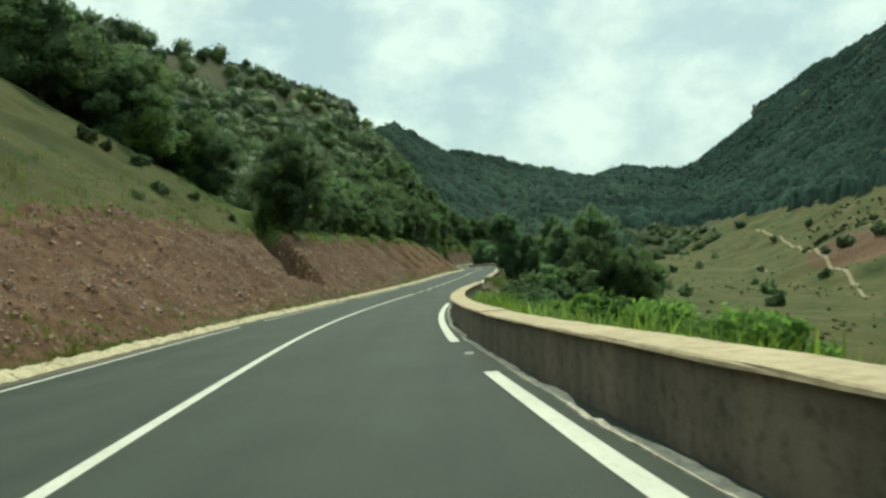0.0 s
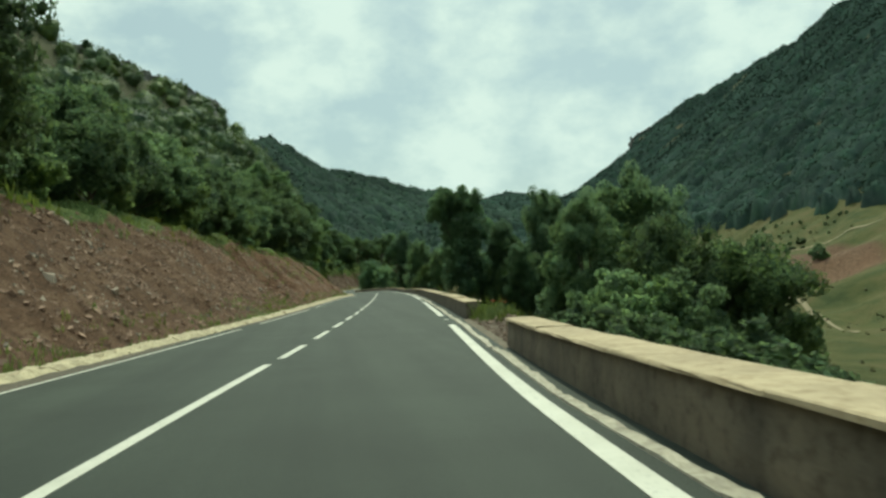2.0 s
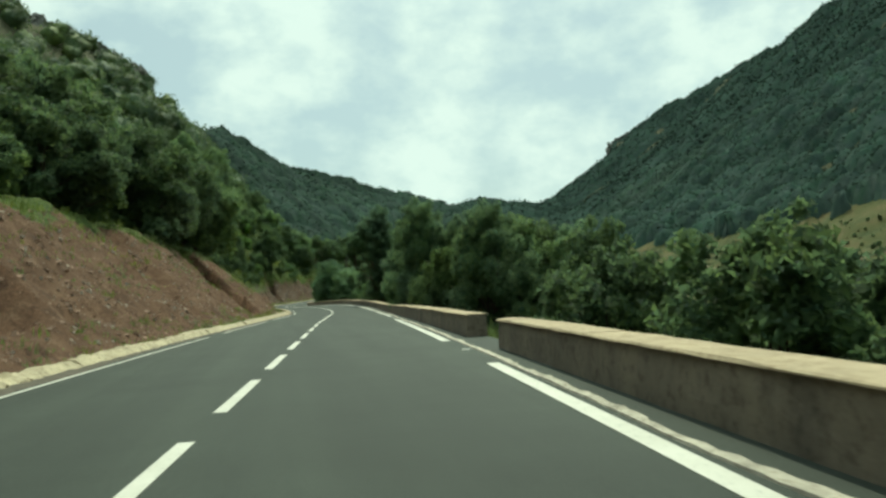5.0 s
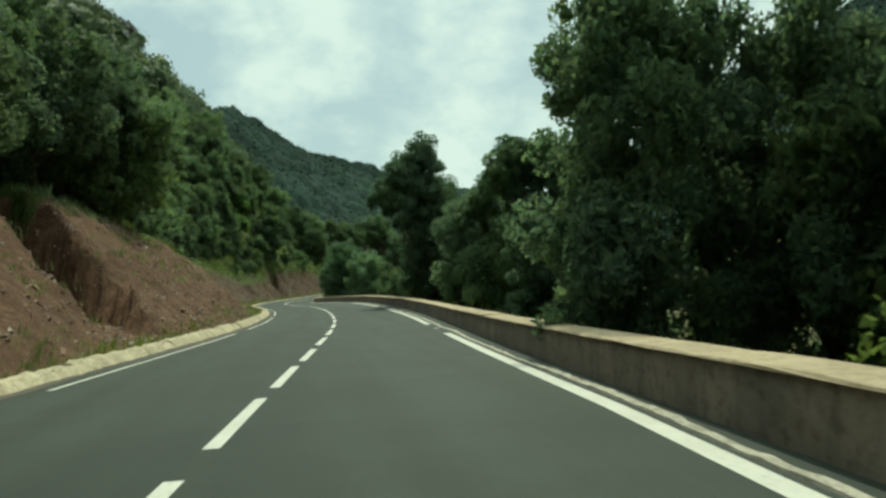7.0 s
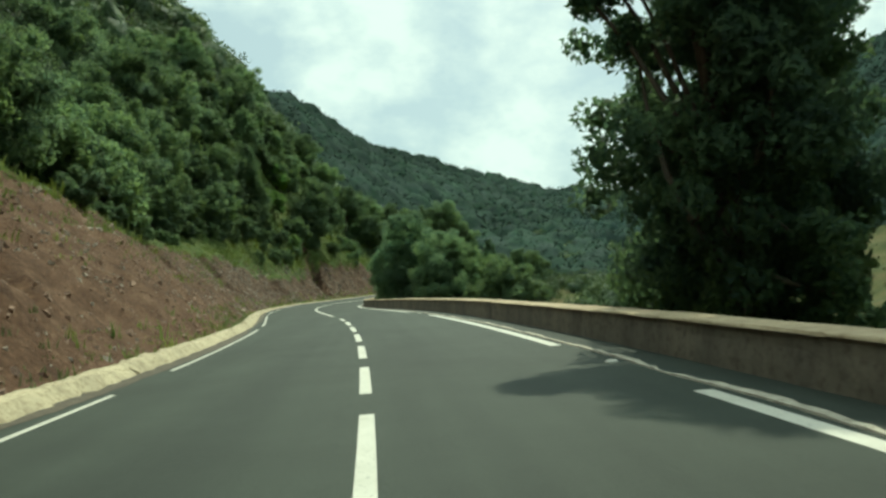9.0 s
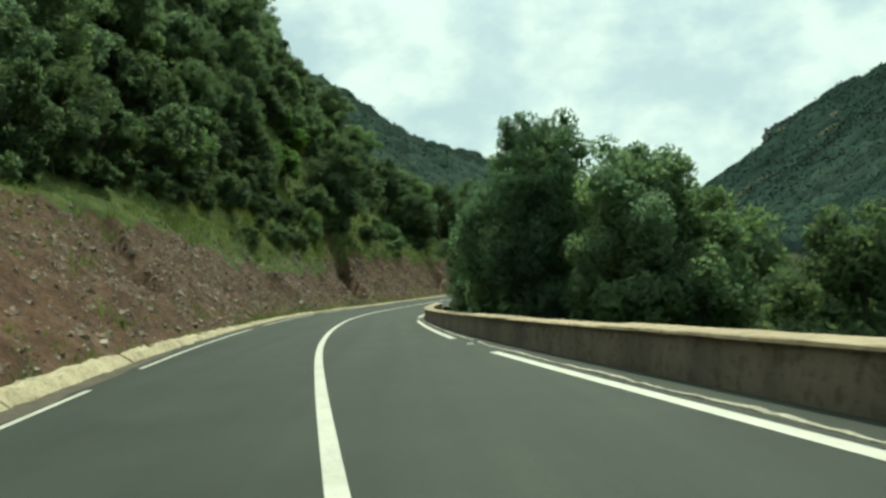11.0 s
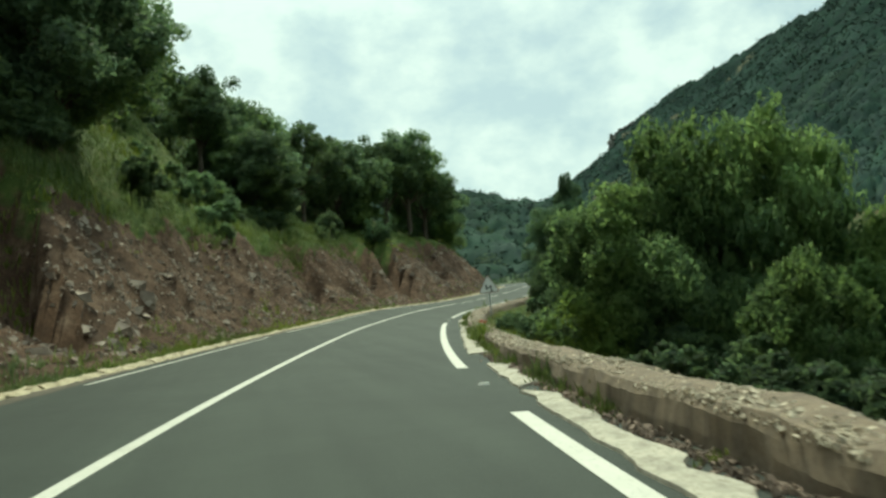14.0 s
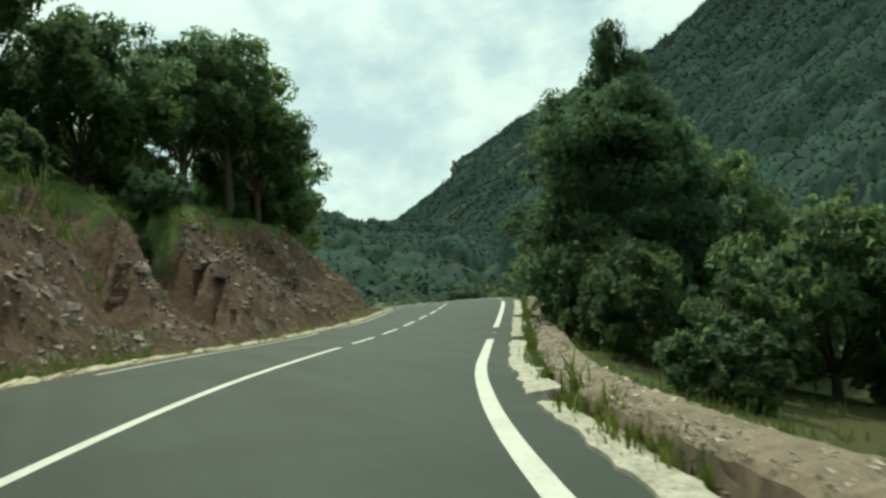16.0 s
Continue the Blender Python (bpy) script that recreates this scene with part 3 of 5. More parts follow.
# right edge line: the middles of its gaps
EDGE_GAPS = [-14, 13.6, 41.4, 67.4, 93.9, 118, 142, 166.9, 191.6, 215.5, 239.2, 266.5, 294, 321.8, 349.3, 376]
RIGHT_LINE = [(S0, 3.6), (5, 3.6), (20, 3.72), (37, 3.74), (50, 3.55), (80, 3.43), (138, 3.46), (150, 3.62), (167, 3.4), (186, 3.22), (236, 3.3), (255, 3.62),
              (278, 3.8), (298, 3.62), (324, 3.75), (335, 3.88), (420, 3.6)]
for a, b in zip([S0 - 3] + EDGE_GAPS, EDGE_GAPS + [S1 + 3]):
    n = 24
    se = np.linspace(max(a + 2.9, S0), min(b - 2.9, S1), n)
    dc = np.interp(se, *zip(*RIGHT_LINE))
    vv = np.concatenate([road(se, dc - 0.095, 0.006), road(se, dc + 0.095, 0.006), road(se, dc + 0.095, 0.002), road(se, dc - 0.095, 0.002)])
    ff = [(r * n + i, ((r + 1) % 4) * n + i, ((r + 1) % 4) * n + i + 1, r * n + i + 1) for r in range(4) for i in range(n - 1)]
    ff += [(0, n, 2 * n, 3 * n), (4 * n - 1, 3 * n - 1, 2 * n - 1, n - 1)]
    link("edge_line", vv, ff, PAINT, road_ob)
q = S0
while q + 18 < S1:
    stripe("thin_edge_line", q, q + 17.0, -3.3, 0.09)
    q += 20.5


def road_stud(s, d):
    bm = bmesh.new()
    bmesh.ops.create_cube(bm, size=1.0)
    bmesh.ops.scale(bm, verts=bm.verts, vec=(0.16, 0.11, 0.03))
    for v in bm.verts:
        if v.co.z > 0:
            v.co.x *= 0.75
            v.co.y *= 0.6
    bmesh.ops.bevel(bm, geom=bm.edges[:], offset=0.006, segments=1)
    me = bpy.data.meshes.new("road_stud")
    bm.to_mesh(me)
    bm.free()
    me.materials.append(PAINT)
    ob = new("road_stud", me)
    p = road(s, d, 0.014)
    ob.matrix_world = pose(*p, 0, 0, float(np.interp(s, LINE_S, LINE_HS)))
    return tagged(ob, "small white reflective road stud on asphalt", "road stud", "edge studs")


for g in EDGE_GAPS:
    road_stud(g, float(np.interp(g, *zip(*RIGHT_LINE))) + 0.02)

# ---- parapet walls on the valley side ----
rng = np.random.default_rng(4)


def parapet_height(s):
    return np.interp(s, [5, 25, 45, 56, 67, 90, 200, 250, 285], [0.66, 0.62, 0.54, 0.49, 0.55, 0.54, 0.52, 0.58, 0.65])


def parapet(s0, s1, d0=4.06, thick=0.55):
    """One length of low concrete parapet: a body with a slightly proud, worn coping in slabs."""
    ob = empty("parapet_wall")

    def run(name, a, b, gap, profile, mat, wobble):
        """A closed profile of (d, share of the wall's height, offset) along the road."""
        ss = np.linspace(a + gap, b - gap, max(3, int((b - a) / 0.5)))
        k, n = len(profile), len(ss)
        rows = []
        for s in ss:
            h = float(parapet_height(s))
            rows.append(road(np.full(k, s), [q[0] for q in profile], [h * q[1] + q[2] for q in profile]) + rng.normal(0, wobble, (k, 3)))
        f = [(i * k + q, (i + 1) * k + q, (i + 1) * k + (q + 1) % k, i * k + (q + 1) % k) for i in range(n - 1) for q in range(k)]
        link(name, np.concatenate(rows), f + [tuple(range(k)), tuple(reversed(range((n - 1) * k, n * k)))], mat, ob)
    run("wall_body", s0, s1, 0.0, [(d0 + 0.02, 0, -0.12), (d0 + 0.03, 0.3, 0), (d0 + 0.04, 0.65, 0), (d0 + 0.05, 1, -0.035), (d0 + thick - 0.05, 1, -0.035), (d0 + thick - 0.02, 0, -1.0)], WALL_SHADED, 0.006)
    a = s0
    while a < s1 - 0.5:
        b = min(a + rng.uniform(5.5, 7.5), s1)
        if s1 - b < 1.5:
            b = s1
        lift = rng.normal(0, 0.006)
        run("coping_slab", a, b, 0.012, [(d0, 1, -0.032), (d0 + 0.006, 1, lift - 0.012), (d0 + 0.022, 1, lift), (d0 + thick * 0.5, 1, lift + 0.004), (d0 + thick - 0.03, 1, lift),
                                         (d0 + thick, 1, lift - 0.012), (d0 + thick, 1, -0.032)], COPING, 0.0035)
        a = b
    return tagged(ob, "low rendered concrete parapet wall with flat worn coping", "wall", "parapet walls")


for s0, s1 in [(S0, 56.35), (67.0, 118.0), (122.0, 205.0), (205.1, 285.5)]:
    parapet(s0, s1)

# rough pale gutter lip between edge line and parapet
for s0, s1 in [(S0, 17.0), (17.2, 39), (39.3, 56), (56.3, 80), (80.4, 104), (104.3, 140), (140.5, 178), (178.4, 210), (210.3, 240), (240.4, 262), (262.5, 286)]:
    n = int((s1 - s0) / 0.2)
    ss = np.linspace(s0, s1, n)
    w0, w1 = rng.normal(0, 0.009, n) + smooth(rng.normal(0, 0.05, n), 3), rng.normal(0, 0.006, n)
    wide = np.interp(ss, [0, 60, 100, 180, 230], [0.1, 0.13, 0.12, 0.09, 0.065])
    e = np.interp(ss, *zip(*RIGHT_LINE))
    near = np.minimum(e + np.interp(ss, [0, 50, 80, 130, 170, 210, 250, 275], [0.24, 0.22, 0.19, 0.17, 0.17, 0.2, 0.26, 0.3]), 3.92) + smooth(w0, 4)
    v = np.concatenate([road(ss, near, -0.05), road(ss, near + 0.012, 0.02 + w1), road(ss, near + np.maximum(wide + w0, 0.03), 0.024 + w1), road(ss, near + np.maximum(wide + w0, 0.03) + 0.02, -0.03)])
    f = [(r * n + i, r * n + i + 1, (r + 1) * n + i + 1, (r + 1) * n + i) for r in range(3) for i in range(n - 1)] + [(0, n, 2 * n, 3 * n), (4 * n - 1, 3 * n - 1, 2 * n - 1, n - 1)]
    tagged(link("gutter_lip", v, f, GUTTER), "rough pale concrete gutter lip beside the road", "gutter", "gutter lips", "structure")

# ---- kerb on the hill side ----
kerb = tagged(empty("kerb"), "pale yellow concrete kerb between road and bank", "kerb", kind="structure")
q = S0
while q < S1 - 4:
    ln = rng.uniform(2.6, 4.2)
    b = q + ln
    big = float(np.interp(q, [60, 140, 170, 235, 262], [0.15, 0.17, 0.24, 0.22, 0.09])) + rng.normal(0, 0.012)
    wd = float(np.interp(q, [60, 150, 235, 262], [0.85, 1.0, 1.0, 0.55])) + rng.normal(0, 0.05)
    prof = [(-0.0, -0.05), (-0.04, 0.02), (-0.22, big - 0.03), (-0.3, big), (-0.48, big), (-0.55, big - 0.04), (-0.58, -0.2)]
    v, f = sweep([(-3.7 + w * wd, u) for w, u in prof], np.linspace(q + 0.015, b - 0.015, 13), True, 0.021, rng)
    link("kerb_stone", v, f, KERB, kerb)
    q = b


# strip of washed-down dirt between the thin edge line and the kerb
_ss = np.arange(S0, S1, 0.4)
_n = len(_ss)
_in = -3.47 + smooth(rng.normal(0, 0.09, _n), 2) - np.clip(np.sin(_ss * 0.21) * 0.18, -0.05, 0.18)
_v = np.concatenate([road(_ss, _in, 0.004), road(_ss, np.minimum(_in - 0.08, -3.62), 0.018 + rng.normal(0, 0.005, _n)), road(_ss, np.full(_n, -3.82), 0.03)])
tagged(link("dirt_strip", _v, [(q * _n + i, (q + 1) * _n + i, (q + 1) * _n + i + 1, q * _n + i + 1) for q in range(2) for i in range(_n - 1)], TRACKDIRT), "brown dirt washed down along the kerb", "dirt", "", "structure")

# ---- plants ----


def leaf_cloud(rng, centres, radii, per, size, flat=0.75, shell=0.45):
    """Loose pointed leaves round clump centres: array (n, 3, 3). Clumps are fuller outside."""
    per = np.broadcast_to(np.asarray(per, int), (len(centres),))
    n = int(per.sum())
    u = rng.normal(size=(n, 3))
    u /= np.linalg.norm(u, axis=1, keepdims=True)
    r = shell + (1 - shell) * rng.random(n) ** 0.6
    rad = np.repeat(np.asarray(radii, float), per)
    c = np.repeat(np.asarray(centres, float), per, axis=0)
    p = c + u * (r * rad)[:, None] * np.array([1, 1, flat])
    nrm = u + rng.normal(0, 0.7, (n, 3))
    nrm /= np.linalg.norm(nrm, axis=1, keepdims=True)
    a = np.cross(nrm, rng.normal(size=(n, 3)))
    a /= np.linalg.norm(a, axis=1, keepdims=True)
    b = np.cross(nrm, a)
    sz = (np.asarray(size) * rng.uniform(0.65, 1.35, n))[:, None]
    return np.stack([p - a * sz - b * sz * 0.5, p - a * sz * 0.6 + b * sz * 0.62, p + a * sz * 1.1], 1)


def limb(v, f, p0, p1, r0, r1, sides=7, bend=None, rings=4):
    """A tapered limb from p0 to p1 into the lists v and f."""
    p0, p1 = np.asarray(p0, float), np.asarray(p1, float)
    ax = (p1 - p0) / np.linalg.norm(p1 - p0)
    u = np.cross(ax, [1.0, 0, 0] if abs(ax[0]) < 0.7 else [0, 1.0, 0])
    u /= np.linalg.norm(u)
    w = np.cross(ax, u)
    base = len(v)
    for i in range(rings + 1):
        t = i / rings
        c = p0 + (p1 - p0) * t + (bend if bend is not None else 0) * math.sin(t * math.pi)
        r = r0 + (r1 - r0) * t
        for k in range(sides):
            g = 2 * math.pi * k / sides
            v.append(c + (u * math.cos(g) + w * math.sin(g)) * r)
    for i in range(rings):
        for k in range(sides):
            a, b = base + i * sides + k, base + i * sides + (k + 1) % sides
            f.append((a, b, b + sides, a + sides))


def ico():
    """The corners and faces of a twelve-cornered ball."""
    g = (1 + 5 ** 0.5) / 2
    v = np.array([(-1, g, 0), (1, g, 0), (-1, -g, 0), (1, -g, 0), (0, -1, g), (0, 1, g), (0, -1, -g), (0, 1, -g), (g, 0, -1), (g, 0, 1), (-g, 0, -1), (-g, 0, 1)], float)
    f = np.array([(0, 11, 5), (0, 5, 1), (0, 1, 7), (0, 7, 10), (0, 10, 11), (1, 5, 9), (5, 11, 4), (11, 10, 2), (10, 7, 6), (7, 1, 8),
                  (3, 9, 4), (3, 4, 2), (3, 2, 6), (3, 6, 8), (3, 8, 9), (4, 9, 5), (2, 4, 11), (6, 2, 10), (8, 6, 7), (9, 8, 1)])
    return v / np.linalg.norm(v[0]), f


def ico_fine():
    v, f = ico()
    v, out, seen = list(v), [], {}

    def mid(i, j):
        k = (min(i, j), max(i, j))
        if k not in seen:
            m = (v[i] + v[j]) / 2
            v.append(m / np.linalg.norm(m))
            seen[k] = len(v) - 1
        return seen[k]
    for a, b, c in f:
        x, y, z = mid(a, b), mid(b, c), mid(c, a)
        out += [(a, x, z), (b, y, x), (c, z, y), (x, y, z)]
    return np.array(v), np.array(out)


def balls(rng, centres, radii, squash, rough, fine=False):
    """Uneven balls of foliage round centres: corners and triangles."""
    v, f = ico_fine() if fine else ico()
    n, k = len(centres), len(v)
    r = np.asarray(radii, float)[:, None] * (1 + rng.normal(0, rough, (n, k)))
    vv = np.asarray(centres, float)[:, None, :] + v[None] * r[..., None] * np.array([1, 1, squash])
    ff = f[None] + (np.arange(n) * k)[:, None, None]
    return vv.reshape(-1, 3), ff.reshape(-1, 3)


def foliage(name, leaves, cores, mat, parent=None):
    """One mesh of loose leaves (n, 3, 3) over cores (corners, triangles)."""
    nl = len(leaves)
    cv, cf = cores
    me = bpy.data.meshes.new(name)
    me.vertices.add(nl * 3 + len(cv))
    me.vertices.foreach_set("co", np.concatenate([leaves.reshape(-1, 3), cv]).astype(np.float32).ravel())
    me.loops.add(nl * 3 + cf.size)
    me.loops.foreach_set("vertex_index", np.concatenate([np.arange(nl * 3), (cf + nl * 3).ravel()]).astype(np.int32))
    me.polygons.add(nl + len(cf))
    me.polygons.foreach_set("loop_start", (np.arange(nl + len(cf)) * 3).astype(np.int32))
    me.update(calc_edges=True)
    me.polygons.foreach_set("use_smooth", np.concatenate([np.zeros(nl, bool), np.ones(len(cf), bool)]))
    me.materials.append(mat)
    ob = new(name, me)
    ob.parent = parent
    return ob


def make_tree(seed, high, wide, leaves, size, mat, trunk_h=0.22, name="tree", low=0.16, full=1.0, limbs=()):
    """A tree: trunk with limbs, and a crown of leafy clumps, uneven in outline and with gaps."""
    rng = np.random.default_rng(seed)
    ob = empty(name)
    v, f = [], []
    lean = rng.normal(0, 0.03 * high, 2)
    fork = np.array([lean[0] * 0.4, lean[1] * 0.4, high * trunk_h])
    r0 = 0.02 * high + 0.03
    limb(v, f, (0, 0, -0.6), fork, r0 * 1.25, r0 * 0.8, 9)
    n_lobes = int(rng.integers(15, 19) * full)
    cen, rad = [], []
    for i in range(n_lobes):
        ang = 2.4 * i + rng.uniform(-0.5, 0.5)
        t = (i + 0.5) / n_lobes
        girth = math.sin(math.pi * min(1.0, 0.24 + 0.76 * t)) ** 0.6
        out = wide * 0.5 * girth * rng.uniform(0.42, 0.78)
        tip = np.array([out * math.cos(ang) + lean[0] * t, out * math.sin(ang) + lean[1] * t, high * (low + (0.9 - low) * t)])
        limb(v, f, fork * rng.uniform(0.5, 1.0), tip, r0 * 0.4, r0 * 0.08, 6, rng.normal(0, 0.03 * high, 3))
        lobe = wide * rng.uniform(0.15, 0.23)
        for j in range(int(rng.integers(11, 16))):
            q = rng.normal(size=3)
            q /= np.linalg.norm(q)
            cen.append(tip + q * lobe * rng.uniform(0.3, 1.2) * np.array([1, 1, 0.8]))
            rad.append(lobe * rng.uniform(0.22, 0.52))
    cen, rad = np.array(cen), np.array(rad)
    fit_w = wide * 0.5 / np.percentile(np.hypot(cen[:, 0], cen[:, 1]) + rad, 96)
    fit_h = high / np.max(cen[:, 2] + rad)
    cen = cen * np.array([fit_w, fit_w, fit_h])
    v = [np.asarray(q) * np.array([fit_w, fit_w, fit_h]) for q in v]
    rad = rad * (fit_w * 0.7 + 0.3)
    cen[:, 2] = np.maximum(cen[:, 2], rad * 0.5)
    for tip, lobe in limbs:
        tip = np.array(tip, float)
        limb(v, f, fork * 0.9, tip, r0 * 0.26, r0 * 0.07, 6, np.array([0, 0, 0.05 * high]))
        add = rng.normal(size=(22, 3))
        add = tip + add / np.linalg.norm(add, axis=1, keepdims=True) * lobe * rng.uniform(0.2, 1.15, (22, 1))
        cen, rad = np.concatenate([cen, add]), np.concatenate([rad, lobe * rng.uniform(0.26, 0.5, 22)])
    per = max(6, int(leaves / len(cen)))
    link("trunk", v, f, BARK, ob, "", True)
    core = balls(rng, cen, rad * 0.38, 0.85, 0.28, True)
    share = rad ** 2 / np.mean(rad ** 2)
    foliage("crown", leaf_cloud(rng, cen, rad * 1.12, np.maximum(6, per * share).astype(int), size, 0.85, 0.56), core, mat, ob)
    return ob


def make_bush(seed, high, wide, leaves, size, mat, name="bush"):
    rng = np.random.default_rng(seed)
    ob = empty(name)
    v, f = [], []
    cen, rad = [], []
    for i in range(int(rng.integers(14, 19))):
        ang, out = rng.uniform(0, 6.28), wide * 0.5 * math.sqrt(rng.random()) * 0.8
        t = rng.uniform(0.1, 0.85) * (1 - (out / wide) ** 2)
        p = np.array([out * math.cos(ang), out * math.sin(ang), high * t])
        limb(v, f, (0, 0, -0.2), p, 0.03, 0.008, 5, None, 2)
        for j in range(4):
            cen.append(p + rng.normal(0, 0.1 * wide, 3) * np.array([1, 1, 0.8]))
            rad.append(wide * rng.uniform(0.08, 0.17))
    cen, rad = np.array(cen), np.array(rad)
    cen[:, 2] = np.maximum(cen[:, 2], 0.1)
    link("stems", v, f, BARK, ob)
    foliage("foliage", leaf_cloud(rng, cen, rad, max(6, int(leaves / len(cen))), size, 0.9, 0.5), balls(rng, cen, rad * 0.55, 0.85, 0.25, True), mat, ob)
    return ob


PROTO = {}


def proto(kind):
    """Trees and bushes to copy from, by kind."""
    if kind not in PROTO:
        make = {
            "oak": lambda i: make_tree(10 + i, 8.0, 8.4, 26000, 0.125, OAK, 0.2),
            "ash": lambda i: make_tree(30 + i, 9.5, 7.4, 42000, 0.095, ASH, 0.25, low=0.08, full=1.35),
            "grove": lambda i: make_tree(40 + i, 9.5, 7.4, 62000, 0.08, GROVE, 0.25, low=0.08, full=1.35),
            "leaning": lambda i: make_tree(47, 12.0, 5.4, 62000, 0.085, GROVE, 0.25, low=0.08, full=1.2,
                                           limbs=[((-2.6, 0.6, 8.0), 0.8), ((-1.9, 0.2, 7.2), 0.9), ((-1.6, -0.5, 9.2), 0.9), ((-3.3, 0.3, 7.4), 0.5), ((1.8, 0.3, 6.8), 0.9), ((0.2, 0.2, 6.4), 1.1), ((-0.4, 0.0, 8.4), 1.1), ((0.3, 0.0, 4.6), 1.1), ((-0.6, -1.1, 7.9), 1.1), ((-1.3, -0.9, 8.9), 0.95), ((0.7, -1.1, 7.2), 1.05), ((0.1, -1.0, 9.7), 1.0), ((-0.7, -1.0, 6.4), 1.0), ((0.3, -1.2, 5.6), 1.0)]),
            "spreading": lambda i: make_tree(48, 8.0, 3.5, 56000, 0.07, GROVE, 0.25, low=0.06, full=1.25,
                                             limbs=[((-1.5, 0.1, 6.8), 0.8), ((-2.1, -0.3, 6.3), 0.65), ((-0.9, 0.3, 7.2), 0.75), ((0.5, 0.0, 7.0), 0.7), ((-1.3, 0.3, 5.4), 0.65), ((-0.5, 0.0, 4.3), 0.95), ((0.5, 0.2, 3.4), 1.0), ((-0.4, -0.2, 2.4), 0.9), ((0.6, -0.3, 5.2), 0.85)]),
            "holm": lambda i: make_tree(20 + i, 8.0, 7.6, 32000, 0.11, HOLM, 0.18, low=0.1, full=1.3),
            "mid": lambda i: make_tree(50 + i, 5.5, 6.0, 9000, 0.15, OAK, 0.14, low=0.1, full=0.7),
            "open": lambda i: make_tree(70 + i, 10.0, 8.5, 15000, 0.13, OAK, 0.4, low=0.42, full=0.75),
            "green": lambda i: make_bush(90 + i, 2.6, 3.6, 9000, 0.085, BUSH),
            "bush": lambda i: make_bush(110 + i, 1.9, 2.3, 3000, 0.085, OAK),
            "shrub": lambda i: make_tree(130 + i, 4.6, 5.8, 26000, 0.075, SHRUB, 0.1, "large_shrub", low=0.05),
        }[kind]
        PROTO[kind] = [make(i) for i in range(1 if kind in ("leaning", "spreading") else 3)]
        PROTO[kind + " used"] = 0
    return PROTO[kind]


BASE_SIZE = {"leaning": 12.0, "spreading": 8.0, "oak": 8.0, "holm": 8.0, "ash": 9.5, "grove": 9.5, "mid": 5.5, "open": 10.0, "green": 2.6, "bush": 1.9, "shrub": 4.6}
TAGS = {
    "oak": ("dark green evergreen oak with a dense rounded crown", "tree", "oaks by the road"),
    "ash": ("tall leafy ash tree with deep green foliage by the stream", "tree", "ashes by the stream"),
    "holm": ("large dark holm oak with dense crown above the bank", "tree", "holm oaks above the bank"),
    "leaning": ("tall ivy-dark tree with a limb overhanging the road", "tree", "trees by the parapet"),
    "spreading": ("dark leafy tree whose top spreads over the parapet", "tree", "trees by the parapet"),
    "grove": ("tall dense leafy tree overhanging the parapet wall", "tree", "trees by the parapet"),
    "mid": ("small dark evergreen oak on the hillside", "tree", "hillside oaks"),
    "open": ("old oak with open crown and bare lower limbs", "tree", "old oaks"),
    "green": ("bright green leafy shrub in sunlight", "shrub", "green shrubs"),
    "bush": ("low dark green bush on the grassy bank", "bush", "low bushes"),
    "shrub": ("large spreading shrub with fresh green leaves", "shrub", "large shrubs"),
}
prng = np.random.default_rng(21)


def plant(kind, s, d, high, wide=1.0):
    """Set one plant of that kind on the ground."""
    p = place_on_land(s, d)[0]
    k = high / BASE_SIZE[kind]
    m = pose(p[0], p[1], p[2] - 0.05, 0, 0, prng.uniform(0, 360) * (kind not in ("leaning", "spreading"))) @ Matrix.Diagonal((k * wide, k * wide, k, 1))
    stock = proto(kind)
    n = PROTO[kind + " used"]
    PROTO[kind + " used"] += 1
    if n < len(stock):
        ob = stock[n]
        ob.matrix_basis = m
    else:
        ob = copy_thing(stock[int(prng.integers(len(stock)))], m)
        ob.matrix_basis = m
    return tagged(ob, *TAGS[kind])


